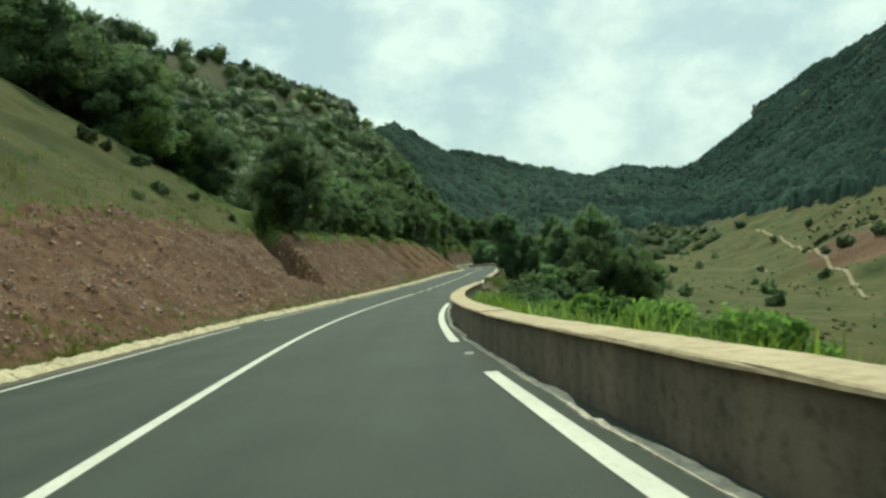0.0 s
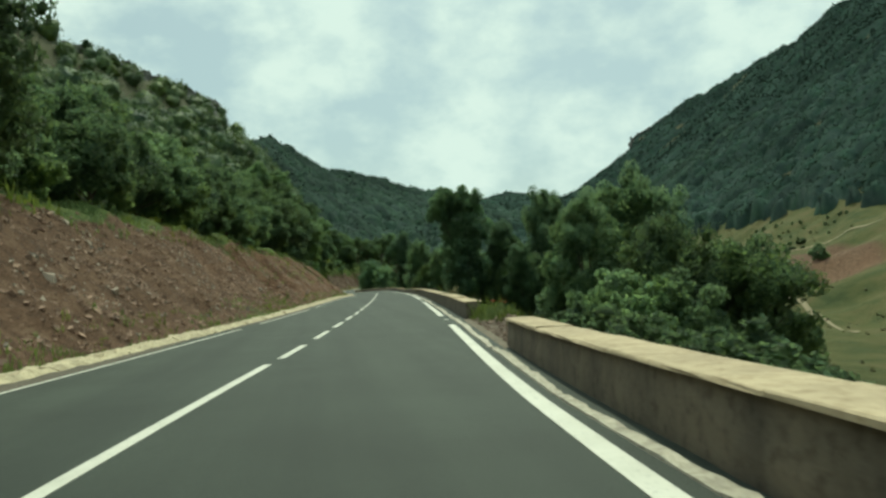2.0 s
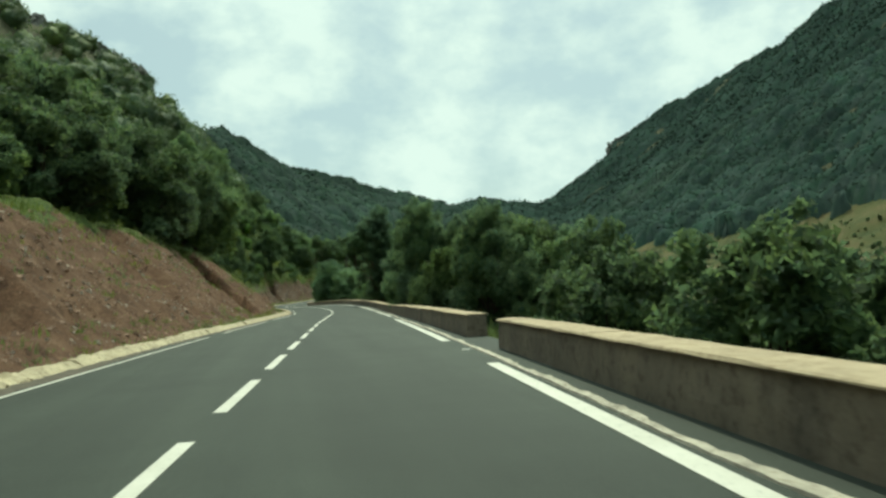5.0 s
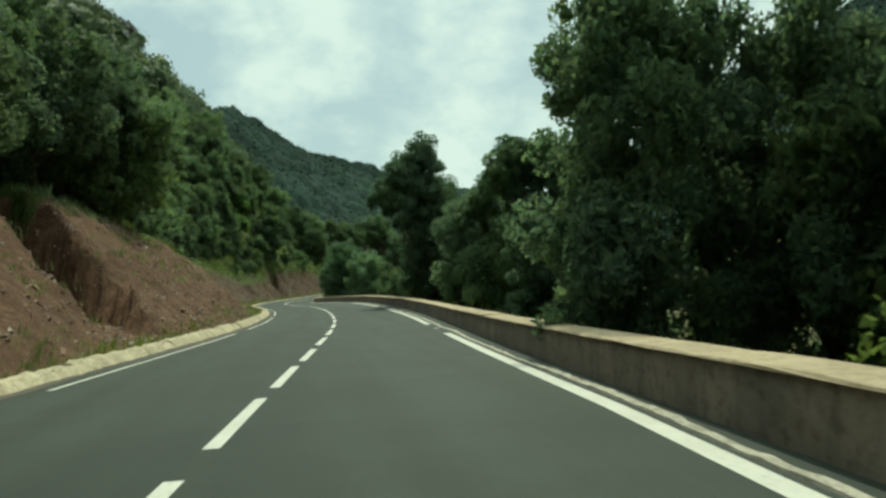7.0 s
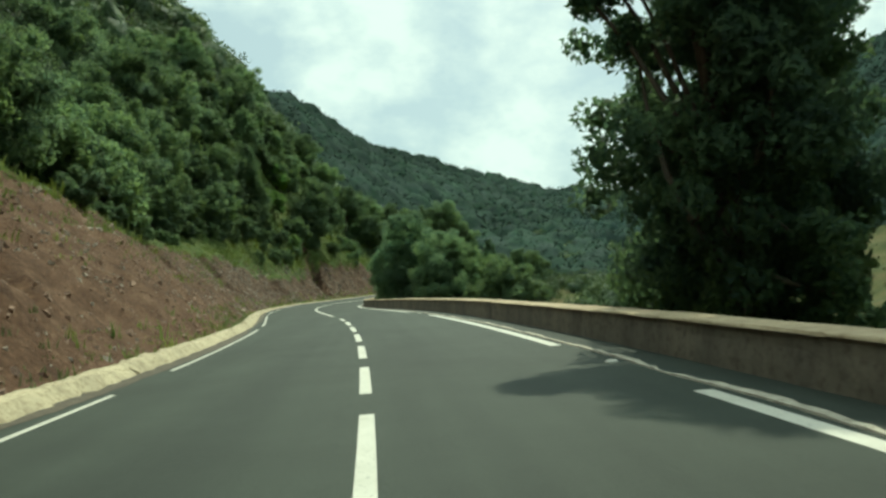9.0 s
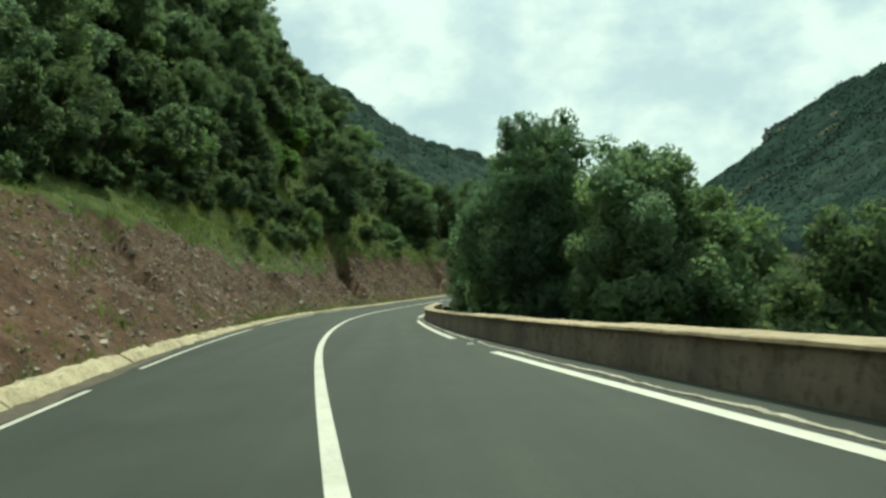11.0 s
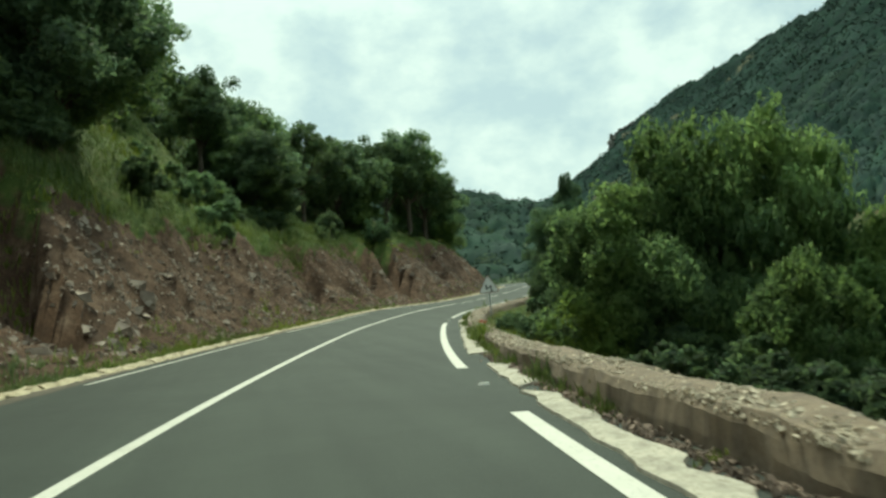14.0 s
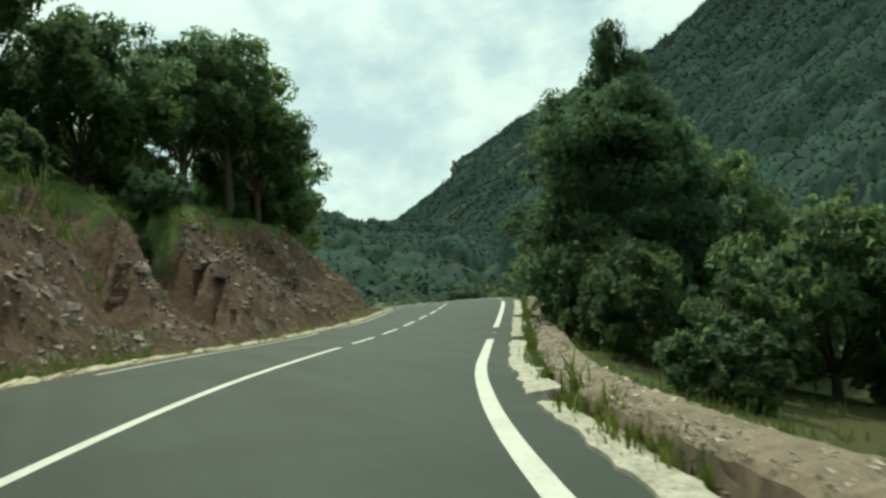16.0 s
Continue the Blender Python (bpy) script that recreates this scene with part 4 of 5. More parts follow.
# valley side
for item in [
    ("spreading", 86.8, 5.9, 7.1, 0.92), ("grove", 87.0, 7.9, 5.9, 0.72), ("mid", 86.2, 7.6, 3.4, 0.6), ("mid", 85.4, 9.2, 4.4, 0.75), ("grove", 84.2, 8.4, 4.6, 0.7), ("ash", 81, 11.0, 8.0, 0.8), ("oak", 75, 13.0, 6.6, 0.8), ("ash", 84, 14.5, 10.5, 0.8), ("ash", 88, 10.6, 8.9, 0.6), ("oak", 75, 16, 6.2), ("ash", 92, 15.5, 10.5, 0.8), ("oak", 81, 17.5, 7.0),
    ("bush", 34, 6.8, 1.1, 1.2), ("bush", 37, 7.6, 1.3, 1.2), ("green", 40, 6.6, 1.0), ("bush", 43, 8.0, 1.5, 1.2), ("bush", 46, 6.8, 1.1, 1.2), ("bush", 49, 8.4, 1.5, 1.2), ("bush", 52, 7.0, 1.2, 1.2), ("bush", 55, 9.0, 1.3, 1.1), ("bush", 30, 7.2, 1.3, 1.2), ("green", 17, 6.7, 1.5), ("green", 13.5, 7.0, 1.6), ("green", 10, 6.8, 1.5),
    ("bush", 27, 6.8, 1.3, 1.2), ("green", 31, 9.0, 1.6), ("green", 24, 7.0, 1.4), ("green", 20.5, 6.8, 1.4), ("bush", 58, 9.5, 1.3, 1.2), ("bush", 62, 10.0, 1.8, 1.2), ("bush", 57.2, 6.6, 1.0, 1.2), ("bush", 59.5, 6.8, 1.2, 1.1), ("bush", 61.8, 6.7, 1.2, 1.2), ("bush", 64, 6.5, 1.1, 1.1), ("bush", 60.5, 8.0, 1.5, 1.2), ("bush", 56, 8.0, 1.2, 1.2), ("mid", 68, 9.5, 3.4), ("mid", 70.5, 11.5, 4.0), ("mid", 66, 8.0, 2.4, 0.9),
    ("mid", 120, 10.5, 5.0, 1.05), ("mid", 124, 14, 5.6), ("mid", 115.5, 11.5, 3.6), ("mid", 118, 12.5, 4.6), ("mid", 129, 9.8, 4.8), ("mid", 126, 18, 6.0),
    ("ash", 144.5, 8.7, 7.9, 0.86), ("oak", 142, 14, 8.0, 0.8), ("shrub", 147.5, 7.0, 4.9, 0.72), ("shrub", 145.8, 8.4, 4.6, 0.6), ("ash", 149.5, 9.6, 6.6, 0.6), ("ash", 156.0, 6.4, 8.4, 0.78), ("ash", 154.5, 8.6, 7.9, 0.72), ("ash", 151.6, 9.9, 8.4, 0.62), ("oak", 152.5, 11.6, 9.0, 0.8), ("oak", 153, 13.5, 9.0), ("ash", 150, 15, 8.8),
    ("spreading", 167.6, 7.5, 7.3, 1.05), ("ash", 168.4, 8.6, 6.4, 0.62), ("shrub", 174, 10.6, 3.6, 0.7), ("ash", 184, 8.1, 8.4, 0.95), ("oak", 185, 9.4, 7.8, 0.75), ("shrub", 185, 8.0, 4.4, 0.9), ("leaning", 194.6, 6.5, 12.0), ("grove", 196.0, 7.4, 10.2, 0.6), ("mid", 195.5, 7.3, 5.2, 0.75), ("mid", 201, 8.2, 4.2, 0.9),
    ("oak", 248, 11.5, 8.0, 1.0), ("oak", 240, 14, 6.8), ("ash", 246, 10.0, 8.6), ("grove", 250.8, 7.4, 9.4, 0.86), ("ash", 255, 11.5, 9.6), ("grove", 259.6, 8.5, 9.0, 0.95), ("grove", 265, 9.6, 8.8, 0.95),
    ("grove", 269, 9.6, 10.6), ("oak", 274, 12.4, 9.6), ("grove", 274.2, 8.2, 10.8, 0.76), ("shrub", 279, 8.6, 4.2), ("shrub", 303, 7.9, 4.7, 0.8), ("shrub", 304.5, 10.2, 7.3, 0.62), ("shrub", 303, 12.3, 7.7, 0.55), ("shrub", 301, 13.9, 5.0, 0.55), ("shrub", 299, 10.6, 3.4, 0.8), ("shrub", 300, 12.6, 3.2, 0.8), ("shrub", 309, 9.0, 3.2, 0.8),
    ("mid", 316, 12.0, 3.4), ("mid", 319, 12.5, 3.2, 0.9), ("mid", 326, 12.0, 3.2), ("mid", 343.0, 11.2, 4.6, 0.95), ("mid", 340, 13.2, 4.0, 1.0), ("grove", 350, 8.0, 8.6, 1.05), ("grove", 351.2, 8.2, 11.0, 0.42), ("oak", 352, 11.0, 7.6, 0.8), ("mid", 347.5, 7.2, 4.0, 0.8), ("mid", 342.6, 7.4, 2.7, 0.85), ("mid", 345.2, 7.4, 3.3, 0.85), ("mid", 340.4, 8.8, 2.4, 0.9), ("bush", 338.2, 7.8, 1.5, 1.1), ("shrub", 349, 10.6, 4.2, 0.9), ("oak", 357, 8.5, 8.0, 0.8),
    ("mid", 358, 8.4, 6.5), ("ash", 366, 9.0, 8.5), ("oak", 374, 9.0, 8.0), ("mid", 384, 8.5, 6.5),
]:
    plant(*item)
# hill side
for item in [
    ("holm", 66, -11.6, 8.8, 0.8), ("holm", 63, -23, 9.0), ("holm", 61, -29, 9.5), ("holm", 69, -20, 7.5), ("holm", 60, -35, 9.5), ("holm", 67, -27, 9.5), ("oak", 58, -41, 9.0), ("mid", 72, -13.5, 5.0), ("mid", 77, -15, 6.0),
    ("mid", 83, -13.2, 5.0), ("oak", 90, -16, 7.5), ("mid", 97, -13.6, 5.6), ("oak", 104, -15.5, 7.6), ("mid", 111, -14, 5.6), ("mid", 118, -13.5, 5.0), ("oak", 125, -16, 8.0), ("mid", 133, -14, 5.6),
    ("holm", 151, -20.0, 10.0), ("holm", 159, -18.5, 11.0), ("holm", 171, -14.6, 10.5), ("holm", 166, -19.0, 11.0), ("holm", 179, -16.5, 9.5), ("ash", 175, -18.5, 10.5), ("oak", 184, -19.0, 8.5), ("oak", 187, -15.0, 10.5), ("oak", 203, -18, 8.0), ("holm", 194, -13.5, 12.0, 0.92), ("mid", 190, -14.4, 6.0), ("oak", 197, -16.5, 8.0), ("mid", 204, -14.4, 6.0), ("mid", 211, -15.5, 6.5), ("oak", 220, -16, 8.0),
    ("mid", 229, -14, 5.5), ("mid", 238, -15, 6.0), ("oak", 250, -17, 9.5), ("oak", 258, -21, 9.5), ("oak", 266, -18, 9.0), ("oak", 274, -23, 9.5), ("oak", 284, -22, 9.0), ("holm", 318, -13, 11.6, 0.98), ("holm", 300, -18.5, 8.0, 0.85), ("holm", 307, -21, 8.5, 0.85), ("oak", 294, -21, 8.0), ("holm", 288, -17.5, 7.0), ("oak", 301, -16, 6.0, 0.9), ("mid", 296.5, -14.5, 4.2), ("oak", 278, -17, 6.5), ("mid", 270, -15.5, 4.6), ("oak", 263, -15.0, 6.0), ("mid", 256, -14.5, 4.8), ("mid", 283.5, -14.6, 3.8), ("shrub", 303, -11.2, 3.0, 0.7), ("mid", 309, -12.8, 4.4),
    ("oak", 312, -24, 9.0), ("oak", 330, -26, 8.0), ("holm", 347, -17, 7.6, 1.2), ("oak", 341, -24, 9.0), ("open", 351, -24, 10.5), ("oak", 355, -22.0, 9.5), ("open", 360.5, -19.5, 11.0), ("oak", 357, -24, 10.0), ("oak", 367, -18.5, 10.0), ("open", 374, -15.5, 11.5), ("open", 379, -14.0, 13.0), ("open", 384, -13.0, 10.5), ("oak", 392, -13, 10.0),
    ("oak", 401, -12, 11.0), ("open", 341, -27, 11), ("oak", 295, -30, 9), ("oak", 310, -30, 10), ("oak", 330, -32, 10),
]:
    plant(*item)
for k in range(124):
    s = prng.uniform(66, 400) if k < 80 else prng.uniform(205, 300)
    d = -prng.uniform(12.2, 30)
    kind = "mid" if (s < 238 and prng.random() < 0.55) else "bush"
    if -d < 13.5:
        kind = "bush"
    plant(kind, s, d, prng.uniform(3.6, 6.5) if kind == "mid" else prng.uniform(1.0, 2.4))
for k in range(46):
    plant("bush", prng.uniform(222, 284), -prng.uniform(11.5, 19), prng.uniform(0.8, 2.2), 1.15)
    s = prng.uniform(208, 281)
    plant("mid", s, -prng.uniform(14.0, 32), prng.uniform(4.0, 7.0), 1.1)
for s, d, h in [(286, -13, 3.4), (290, -16.5, 4.6), (294, -14, 2.6), (297, -19, 5.6), (300, -23, 6.5), (311, -21, 4.5), (334, -13.5, 2.6), (352, -13, 2.6), (288, -22, 6.5), (293, -25, 7), (305, -25, 7)]:
    plant("mid", s, d, h)
for s, d, h, w in [(290, -10.2, 1.9, 1.1), (294.3, -9.7, 2.0, 1.2), (292.5, -12.4, 2.6, 1.0), (303.5, -12.8, 1.7, 1.2), (314.5, -11.6, 2.0, 1.1), (323.5, -11.6, 2.4, 1.1), (329.5, -9.9, 1.1, 1.0), (298, -13.6, 2.2, 1.2), (285, -10.8, 1.8, 1.1),
                   (316, -19, 5.0, 1.0), (320, -22, 6.0, 1.0), (323, -20.5, 5.5, 1.1), (326, -23, 6.0, 1.0), (313, -20, 4.5, 1.0), (318, -24.5, 6.0, 1.1), (322, -25, 6.5, 1.0), (329, -21.5, 5.5, 1.1)]:
    plant("mid", s, d, h, w)
for k in range(9):
    s, d = prng.uniform(294, 322), -prng.uniform(14.5, 26)
    plant("green" if k % 3 == 0 else "mid", s, d, prng.uniform(2.2, 4.4), prng.uniform(0.9, 1.15))
for k in range(70):
    s = prng.uniform(283, 350)
    plant("bush", s, -prng.uniform(10.6, 22), prng.uniform(0.7, 1.9), 1.15)
for k in range(44):
    s, d = prng.uniform(287, 321), 6.3 + prng.gamma(1.6, 2.0)
    plant("bush", s, d, prng.uniform(0.5, 1.0) + 0.1 * min(d - 6, 6), 1.25)
for k in range(16):
    plant("bush", prng.uniform(5, 58), -prng.uniform(12.5, 22), prng.uniform(0.5, 1.1))


def to_road(x, y):
    """s and d on the ground sheet of places x, y."""
    x, y = np.atleast_1d(np.asarray(x, float)), np.atleast_1d(np.asarray(y, float))
    s, d = y.copy(), x - np.interp(y, LINE_S, LINE_X)
    for _ in range(25):
        px, py = sheet_xy(s, d)
        s, d = s + (y - py) * 0.8, d + (x - px) * 0.8
    return s, d


# shrubs and young trees over the fields across the stream
for x, y, h in [(118, 238, 3.4), (121, 241, 2.8), (115, 243, 2.4), (126, 232, 4.2), (96, 205, 2.6), (88, 230, 2.0), (140, 262, 2.2), (105, 268, 2.4), (72, 180, 2.4), (60, 150, 2.6), (64, 156, 2.0), (48, 118, 2.2),
                (150, 330, 3.0), (132, 322, 2.6), (176, 318, 2.8), (98, 310, 3.0), (82, 290, 2.6), (118, 350, 3.2), (38, 128, 2.2), (44, 196, 2.4), (52, 240, 2.8), (58, 262, 3.0)]:
    s_, d_ = to_road(x, y)
    plant("bush", float(s_[0]), float(d_[0]), h)
for k in range(22):
    s_, d_ = to_road(160 + k * 3.0, 372 - k * 2.2 + prng.normal(0, 0.6))
    plant("bush", float(s_[0]), float(d_[0]), prng.uniform(1.5, 2.6))


def woods(name, label, count, s_rng, d_rng, r_rng, per, size, keep=None, seed=1, squash=0.85, fine=False, sit=0.45, mat=None, core=0.76):
    """Far woods: many tree crowns of loose foliage, one object."""
    rng = np.random.default_rng(seed)
    s, d = rng.uniform(*s_rng, count), rng.uniform(*d_rng, count)
    x, y = sheet_xy(s, d)
    z = land(s, d, x, y)[0]
    ok = np.ones(count, bool) if keep is None else keep(s, d, x, y, z, rng)
    x, y, z = x[ok], y[ok], z[ok]
    r = rng.uniform(*r_rng, len(x)) * (0.75 + 0.5 * rng.random(len(x)))
    c = np.stack([x, y, z + r * sit], -1)
    leaves = leaf_cloud(rng, c, r * 1.12, per, np.repeat(r, per) * size, squash, 0.7 if core > 0.6 else 0.4)
    ob = foliage(name, leaves, balls(rng, c, r * core, squash, 0.2, fine), mat or WOODS)
    return tagged(ob, label, "woods", kind="stuff")


woods("hillside_woods", "dense dark evergreen woods on the steep hillside", 3600, (20, 440), (-138, -36), (2.0, 4.4), 170, 0.105,
      lambda s, d, x, y, z, r: ~((z > 60) & (s > 240) & (r.random(len(s)) < 0.75)) & ~((s < 58) & (d > -60)), 3, 0.95, True)
woods("hillside_edge_woods", "leafy edge of the evergreen woods above the bank", 420, (20, 440), (-40, -20), (1.5, 3.0), 760, 0.062,
      lambda s, d, x, y, z, r: ~((s < 63) & (d > -48)) & ~((s > 282) & (s < 345) & (d > -26) & (r.random(len(s)) < 0.7)) & ~((s > 330) & (d > -24)), 17, 0.95, True, 0.45, None, 0.5)

woods("slope_woods", "evergreen trees over the steep slope above the rocky cut", 170, (252, 302), (-42, -18), (1.5, 2.9), 700, 0.062,
      lambda s, d, x, y, z, r: ~((d > -23) & (r.random(len(s)) < 0.55)), 19, 0.95, True, 0.45, OAK, 0.5)


def canopy(name, label, xr, yr, step, crown, keep, seed, gap=0.12, tufts=1.2, tall=1.0):
    """A closed wood on a far slope: one sheet of crowns of uneven width and height, with gaps and loose leaves on it."""
    rng = np.random.default_rng(seed)
    xs, ys = np.arange(*xr, step), np.arange(*yr, step)
    x, y = np.meshgrid(xs, ys, indexing="ij")
    x = x + rng.uniform(-0.35, 0.35, x.shape) * step
    y = y + rng.uniform(-0.35, 0.35, y.shape) * step
    s, d = to_road(x.ravel(), y.ravel())
    z = land(s, d, x.ravel(), y.ravel())[0].reshape(x.shape)
    # crowns: one in each cell of a shaken grid
    nx, ny = int((xr[1] - xr[0]) / crown) + 4, int((yr[1] - yr[0]) / crown) + 4
    jx, jy, jr = rng.random((nx, ny)), rng.random((nx, ny)), rng.random((nx, ny))
    ix, iy = ((x - xr[0]) / crown).astype(int) + 1, ((y - yr[0]) / crown).astype(int) + 1
    high = np.zeros(x.shape)
    for a in (-1, 0, 1):
        for b in (-1, 0, 1):
            u, w = np.clip(ix + a, 0, nx - 1), np.clip(iy + b, 0, ny - 1)
            cx, cy = xr[0] + (u - 1 + jx[u, w]) * crown, yr[0] + (w - 1 + jy[u, w]) * crown
            rad = crown * (0.42 + 0.62 * jr[u, w])
            q = 1 - ((x - cx) ** 2 + (y - cy) ** 2) / rad ** 2
            high = np.maximum(high, np.where(jr[u, w] > gap, np.sqrt(np.clip(q, 0, 1)) * rad * (0.9 + 0.6 * jx[w % nx, u % ny]), 0))
    high = high + rng.normal(0, 0.1 * crown, x.shape) * (high > 0.1) * 0.55
    rim = np.minimum(np.minimum(x - xr[0], xr[1] - x), np.minimum(y - yr[0], yr[1] - y)) / (2.5 * crown)
    high = high * tall * np.sqrt(np.clip(rim, 0.02, 1))
    n, k = x.shape
    on = keep(x, y, z, rng) & (high > 0.12)
    v = np.stack([x, y, z + np.where(on, high, -0.4)], -1).reshape(-1, 3)
    i, j = np.meshgrid(np.arange(n - 1), np.arange(k - 1), indexing="ij")
    c = (i * k + j).ravel()
    f = np.stack([c, c + k, c + k + 1, c + 1], -1)
    f = f[on.ravel()[f].any(1)]
    f = np.concatenate([f[:, :3], f[:, [0, 2, 3]]])
    m = int(on.sum() * tufts)
    top = v[np.flatnonzero(on.ravel())[rng.integers(0, max(1, int(on.sum())), m)]]
    leaves = leaf_cloud(rng, top, np.full(m, step * 0.8), 1, np.full(m, step * 0.42), 0.8, 0.3)
    return tagged(foliage(name, leaves, (v, f), HAZY_CANOPY), label, "woods", kind="stuff")


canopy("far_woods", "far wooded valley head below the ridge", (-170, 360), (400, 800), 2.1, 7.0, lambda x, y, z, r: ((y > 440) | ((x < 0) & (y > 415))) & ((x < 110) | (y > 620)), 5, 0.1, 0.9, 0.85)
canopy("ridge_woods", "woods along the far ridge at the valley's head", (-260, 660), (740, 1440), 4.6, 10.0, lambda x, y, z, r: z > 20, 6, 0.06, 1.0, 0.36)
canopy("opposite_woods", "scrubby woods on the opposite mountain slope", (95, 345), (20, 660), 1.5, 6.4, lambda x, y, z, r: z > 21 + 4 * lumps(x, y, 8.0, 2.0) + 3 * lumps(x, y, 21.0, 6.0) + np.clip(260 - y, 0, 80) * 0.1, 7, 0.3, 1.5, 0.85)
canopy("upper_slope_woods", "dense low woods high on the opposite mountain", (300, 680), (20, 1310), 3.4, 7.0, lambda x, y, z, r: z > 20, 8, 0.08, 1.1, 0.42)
woods("bend_woods", "dense trees round the outside of the road's bend", 260, (398, 475), (-50, 45), (1.8, 3.4), 220, 0.11,
      lambda s, d, x, y, z, r: (d > 9) | (s > 428) | (d < -16), 13, 0.95)
woods("stream_woods", "line of leafy trees along the valley stream", 640, (195, 545), (-12, 110), (2.0, 3.6), 220, 0.11,
      lambda s, d, x, y, z, r: ((s > 345) & (d < 60) & (d > 14)) | ((s > 400) & (d > 10)) | (s > 452) | ((d > 30) & (d < 60) & (s > 300) & (r.random(len(s)) < 0.6)), 9, 0.9)

woods("field_scrub", "low scrub and tussocks dotted over the dry field", 3600, (20, 420), (16, 150), (0.14, 0.42), 14, 0.32,
      lambda s, d, x, y, z, r: (z < 30) & (np.sin(x * 0.09 + 2 * np.sin(y * 0.05)) + np.cos(y * 0.07) + r.normal(0, 0.8, len(s)) > 0.3), 11, 0.8, False, 0.3, SCRUB)

# hedge beside the upper track, and rows of young trees above it
for k in range(13):
    s_, d_ = to_road(120 + k * 1.4, 268 - k * 0.95 + prng.normal(0, 0.5))
    plant("bush", float(s_[0]), float(d_[0]), prng.uniform(0.8, 1.7), 1.3)
for k in range(40):
    s_, d_ = to_road(136 + (k // 8) * 5.0 + prng.normal(0, 1.6), 264 + (k % 8) * 6.5 + prng.normal(0, 2.4))
    plant("bush", float(s_[0]), float(d_[0]), prng.uniform(0.6, 1.5), prng.uniform(0.7, 1.0))

# pale dirt tracks over the field
for px, py, wide in [([78, 90, 101, 109, 119.5, 128, 133, 139, 150], [150, 176, 200, 233, 264, 292, 318, 341, 395], 1.0),
                     ([126, 131, 137, 142, 150, 160], [262, 259, 254, 247, 235, 222], 1.8), ([104, 106.5, 108, 111], [262, 270, 279, 288], 0.9)]:
    k = np.linspace(0, 1, 90)
    tx, ty = np.interp(k, np.linspace(0, 1, len(px)), px), np.interp(k, np.linspace(0, 1, len(py)), py)
    tx, ty = smooth(tx, 14), smooth(ty, 14)
    ts, td = to_road(np.concatenate([tx, tx + wide / 2, tx + wide]), np.concatenate([ty, ty, ty]))
    tp = place_on_land(ts, td)
    tp[:, 2] += 0.16
    tagged(link("dirt_track", tp, [(r * 90 + i, r * 90 + i + 1, (r + 1) * 90 + i + 1, (r + 1) * 90 + i) for r in range(2) for i in range(89)], TRACK), "pale dirt track across the dry field", "track", "", "structure")

# ---- loose stones, grass and the broken roadside ----


def stones(name, label, s, d, size, mat, sink=0.25, seed=2, lift=None):
    """Angular stones bedded in the ground, one object."""
    rng = np.random.default_rng(seed)
    p = place_on_land(s, d)
    if lift is not None:
        p[:, 2] = lift
    n = len(p)
    cube = np.array([(x, y, z) for x in (-1, 1) for y in (-1, 1) for z in (-1, 1)], float)
    v = cube[None] * rng.uniform(0.45, 1.0, (n, 1, 3)) + rng.normal(0, 0.22, (n, 8, 3))
    ang = rng.uniform(0, 6.28, (n, 3))
    ca, sa = np.cos(ang), np.sin(ang)
    x, y, z = v[..., 0], v[..., 1], v[..., 2]
    x, y = x * ca[:, :1] - y * sa[:, :1], x * sa[:, :1] + y * ca[:, :1]
    y, z = y * ca[:, 1:2] - z * sa[:, 1:2], y * sa[:, 1:2] + z * ca[:, 1:2]
    v = np.stack([x, y, z], -1) * np.asarray(size)[:, None, None] * 0.5 + p[:, None, :]
    v[..., 2] -= np.asarray(size)[:, None] * sink * 0.3
    f = np.array([(0, 1, 3, 2), (4, 6, 7, 5), (0, 4, 5, 1), (2, 3, 7, 6), (0, 2, 6, 4), (1, 5, 7, 3)])
    ob = quads(name, v[:, f].reshape(-1, 4, 3), mat)
    return tagged(ob, label, "stones", kind="stuff")


srng = np.random.default_rng(8)


def bank_spots(n, s0, s1, lo=0.0, hi=1.0):
    s = srng.uniform(s0, s1, n)
    t = np.interp(s, *zip(*BANK_TOP))
    return s, BANK_FOOT - (lo + (hi - lo) * srng.random(n)) * t / bank_slope(s)


s_, d_ = bank_spots(9000, -6, 240)
stones("bank_stones", "red broken stones and clods on the cut bank", s_, d_, np.minimum(srng.gamma(1.8, 0.04, 9000) + 0.025, 0.2), RUBBLE, 0.3, 3)
s_, d_ = bank_spots(16000, -6, 110, 0.02, 0.95)
keep_ = np.sin(s_ * 0.31 + d_ * 1.9) + np.sin(s_ * 0.83 - d_) + srng.normal(0, 0.8, len(s_)) > -0.2
s_, d_ = s_[keep_], d_[keep_]
stones("bank_scree", "fine reddish scree and crumbled rock on the cut bank", s_, d_, np.minimum(srng.gamma(1.8, 0.035, len(s_)) + 0.03, 0.22), RUBBLE, 0.6, 47)
s_, d_ = bank_spots(11000, -6, 245)
keep_ = np.sin(s_ * 0.5 + d_) + np.sin(s_ * 0.17 - d_ * 1.3) + srng.normal(0, 0.9, len(s_)) > 0.0
s_, d_ = s_[keep_], d_[keep_]
stones("bank_chips", "pale stone chips over the red cut bank", s_, d_, srng.gamma(1.7, 0.034, len(s_)) + 0.025, FRAGMENT, 0.3, 44)
s_, d_ = bank_spots(4200, 235, 400)
stones("bank_rocks", "brown broken stones in the cut bank", s_, d_, np.minimum(srng.gamma(2.0, 0.05, 4200) + 0.03, 0.26), BROWNROCK, 0.3, 4)
s_, d_ = bank_spots(5600, 245, 400, 0.03, 0.85)
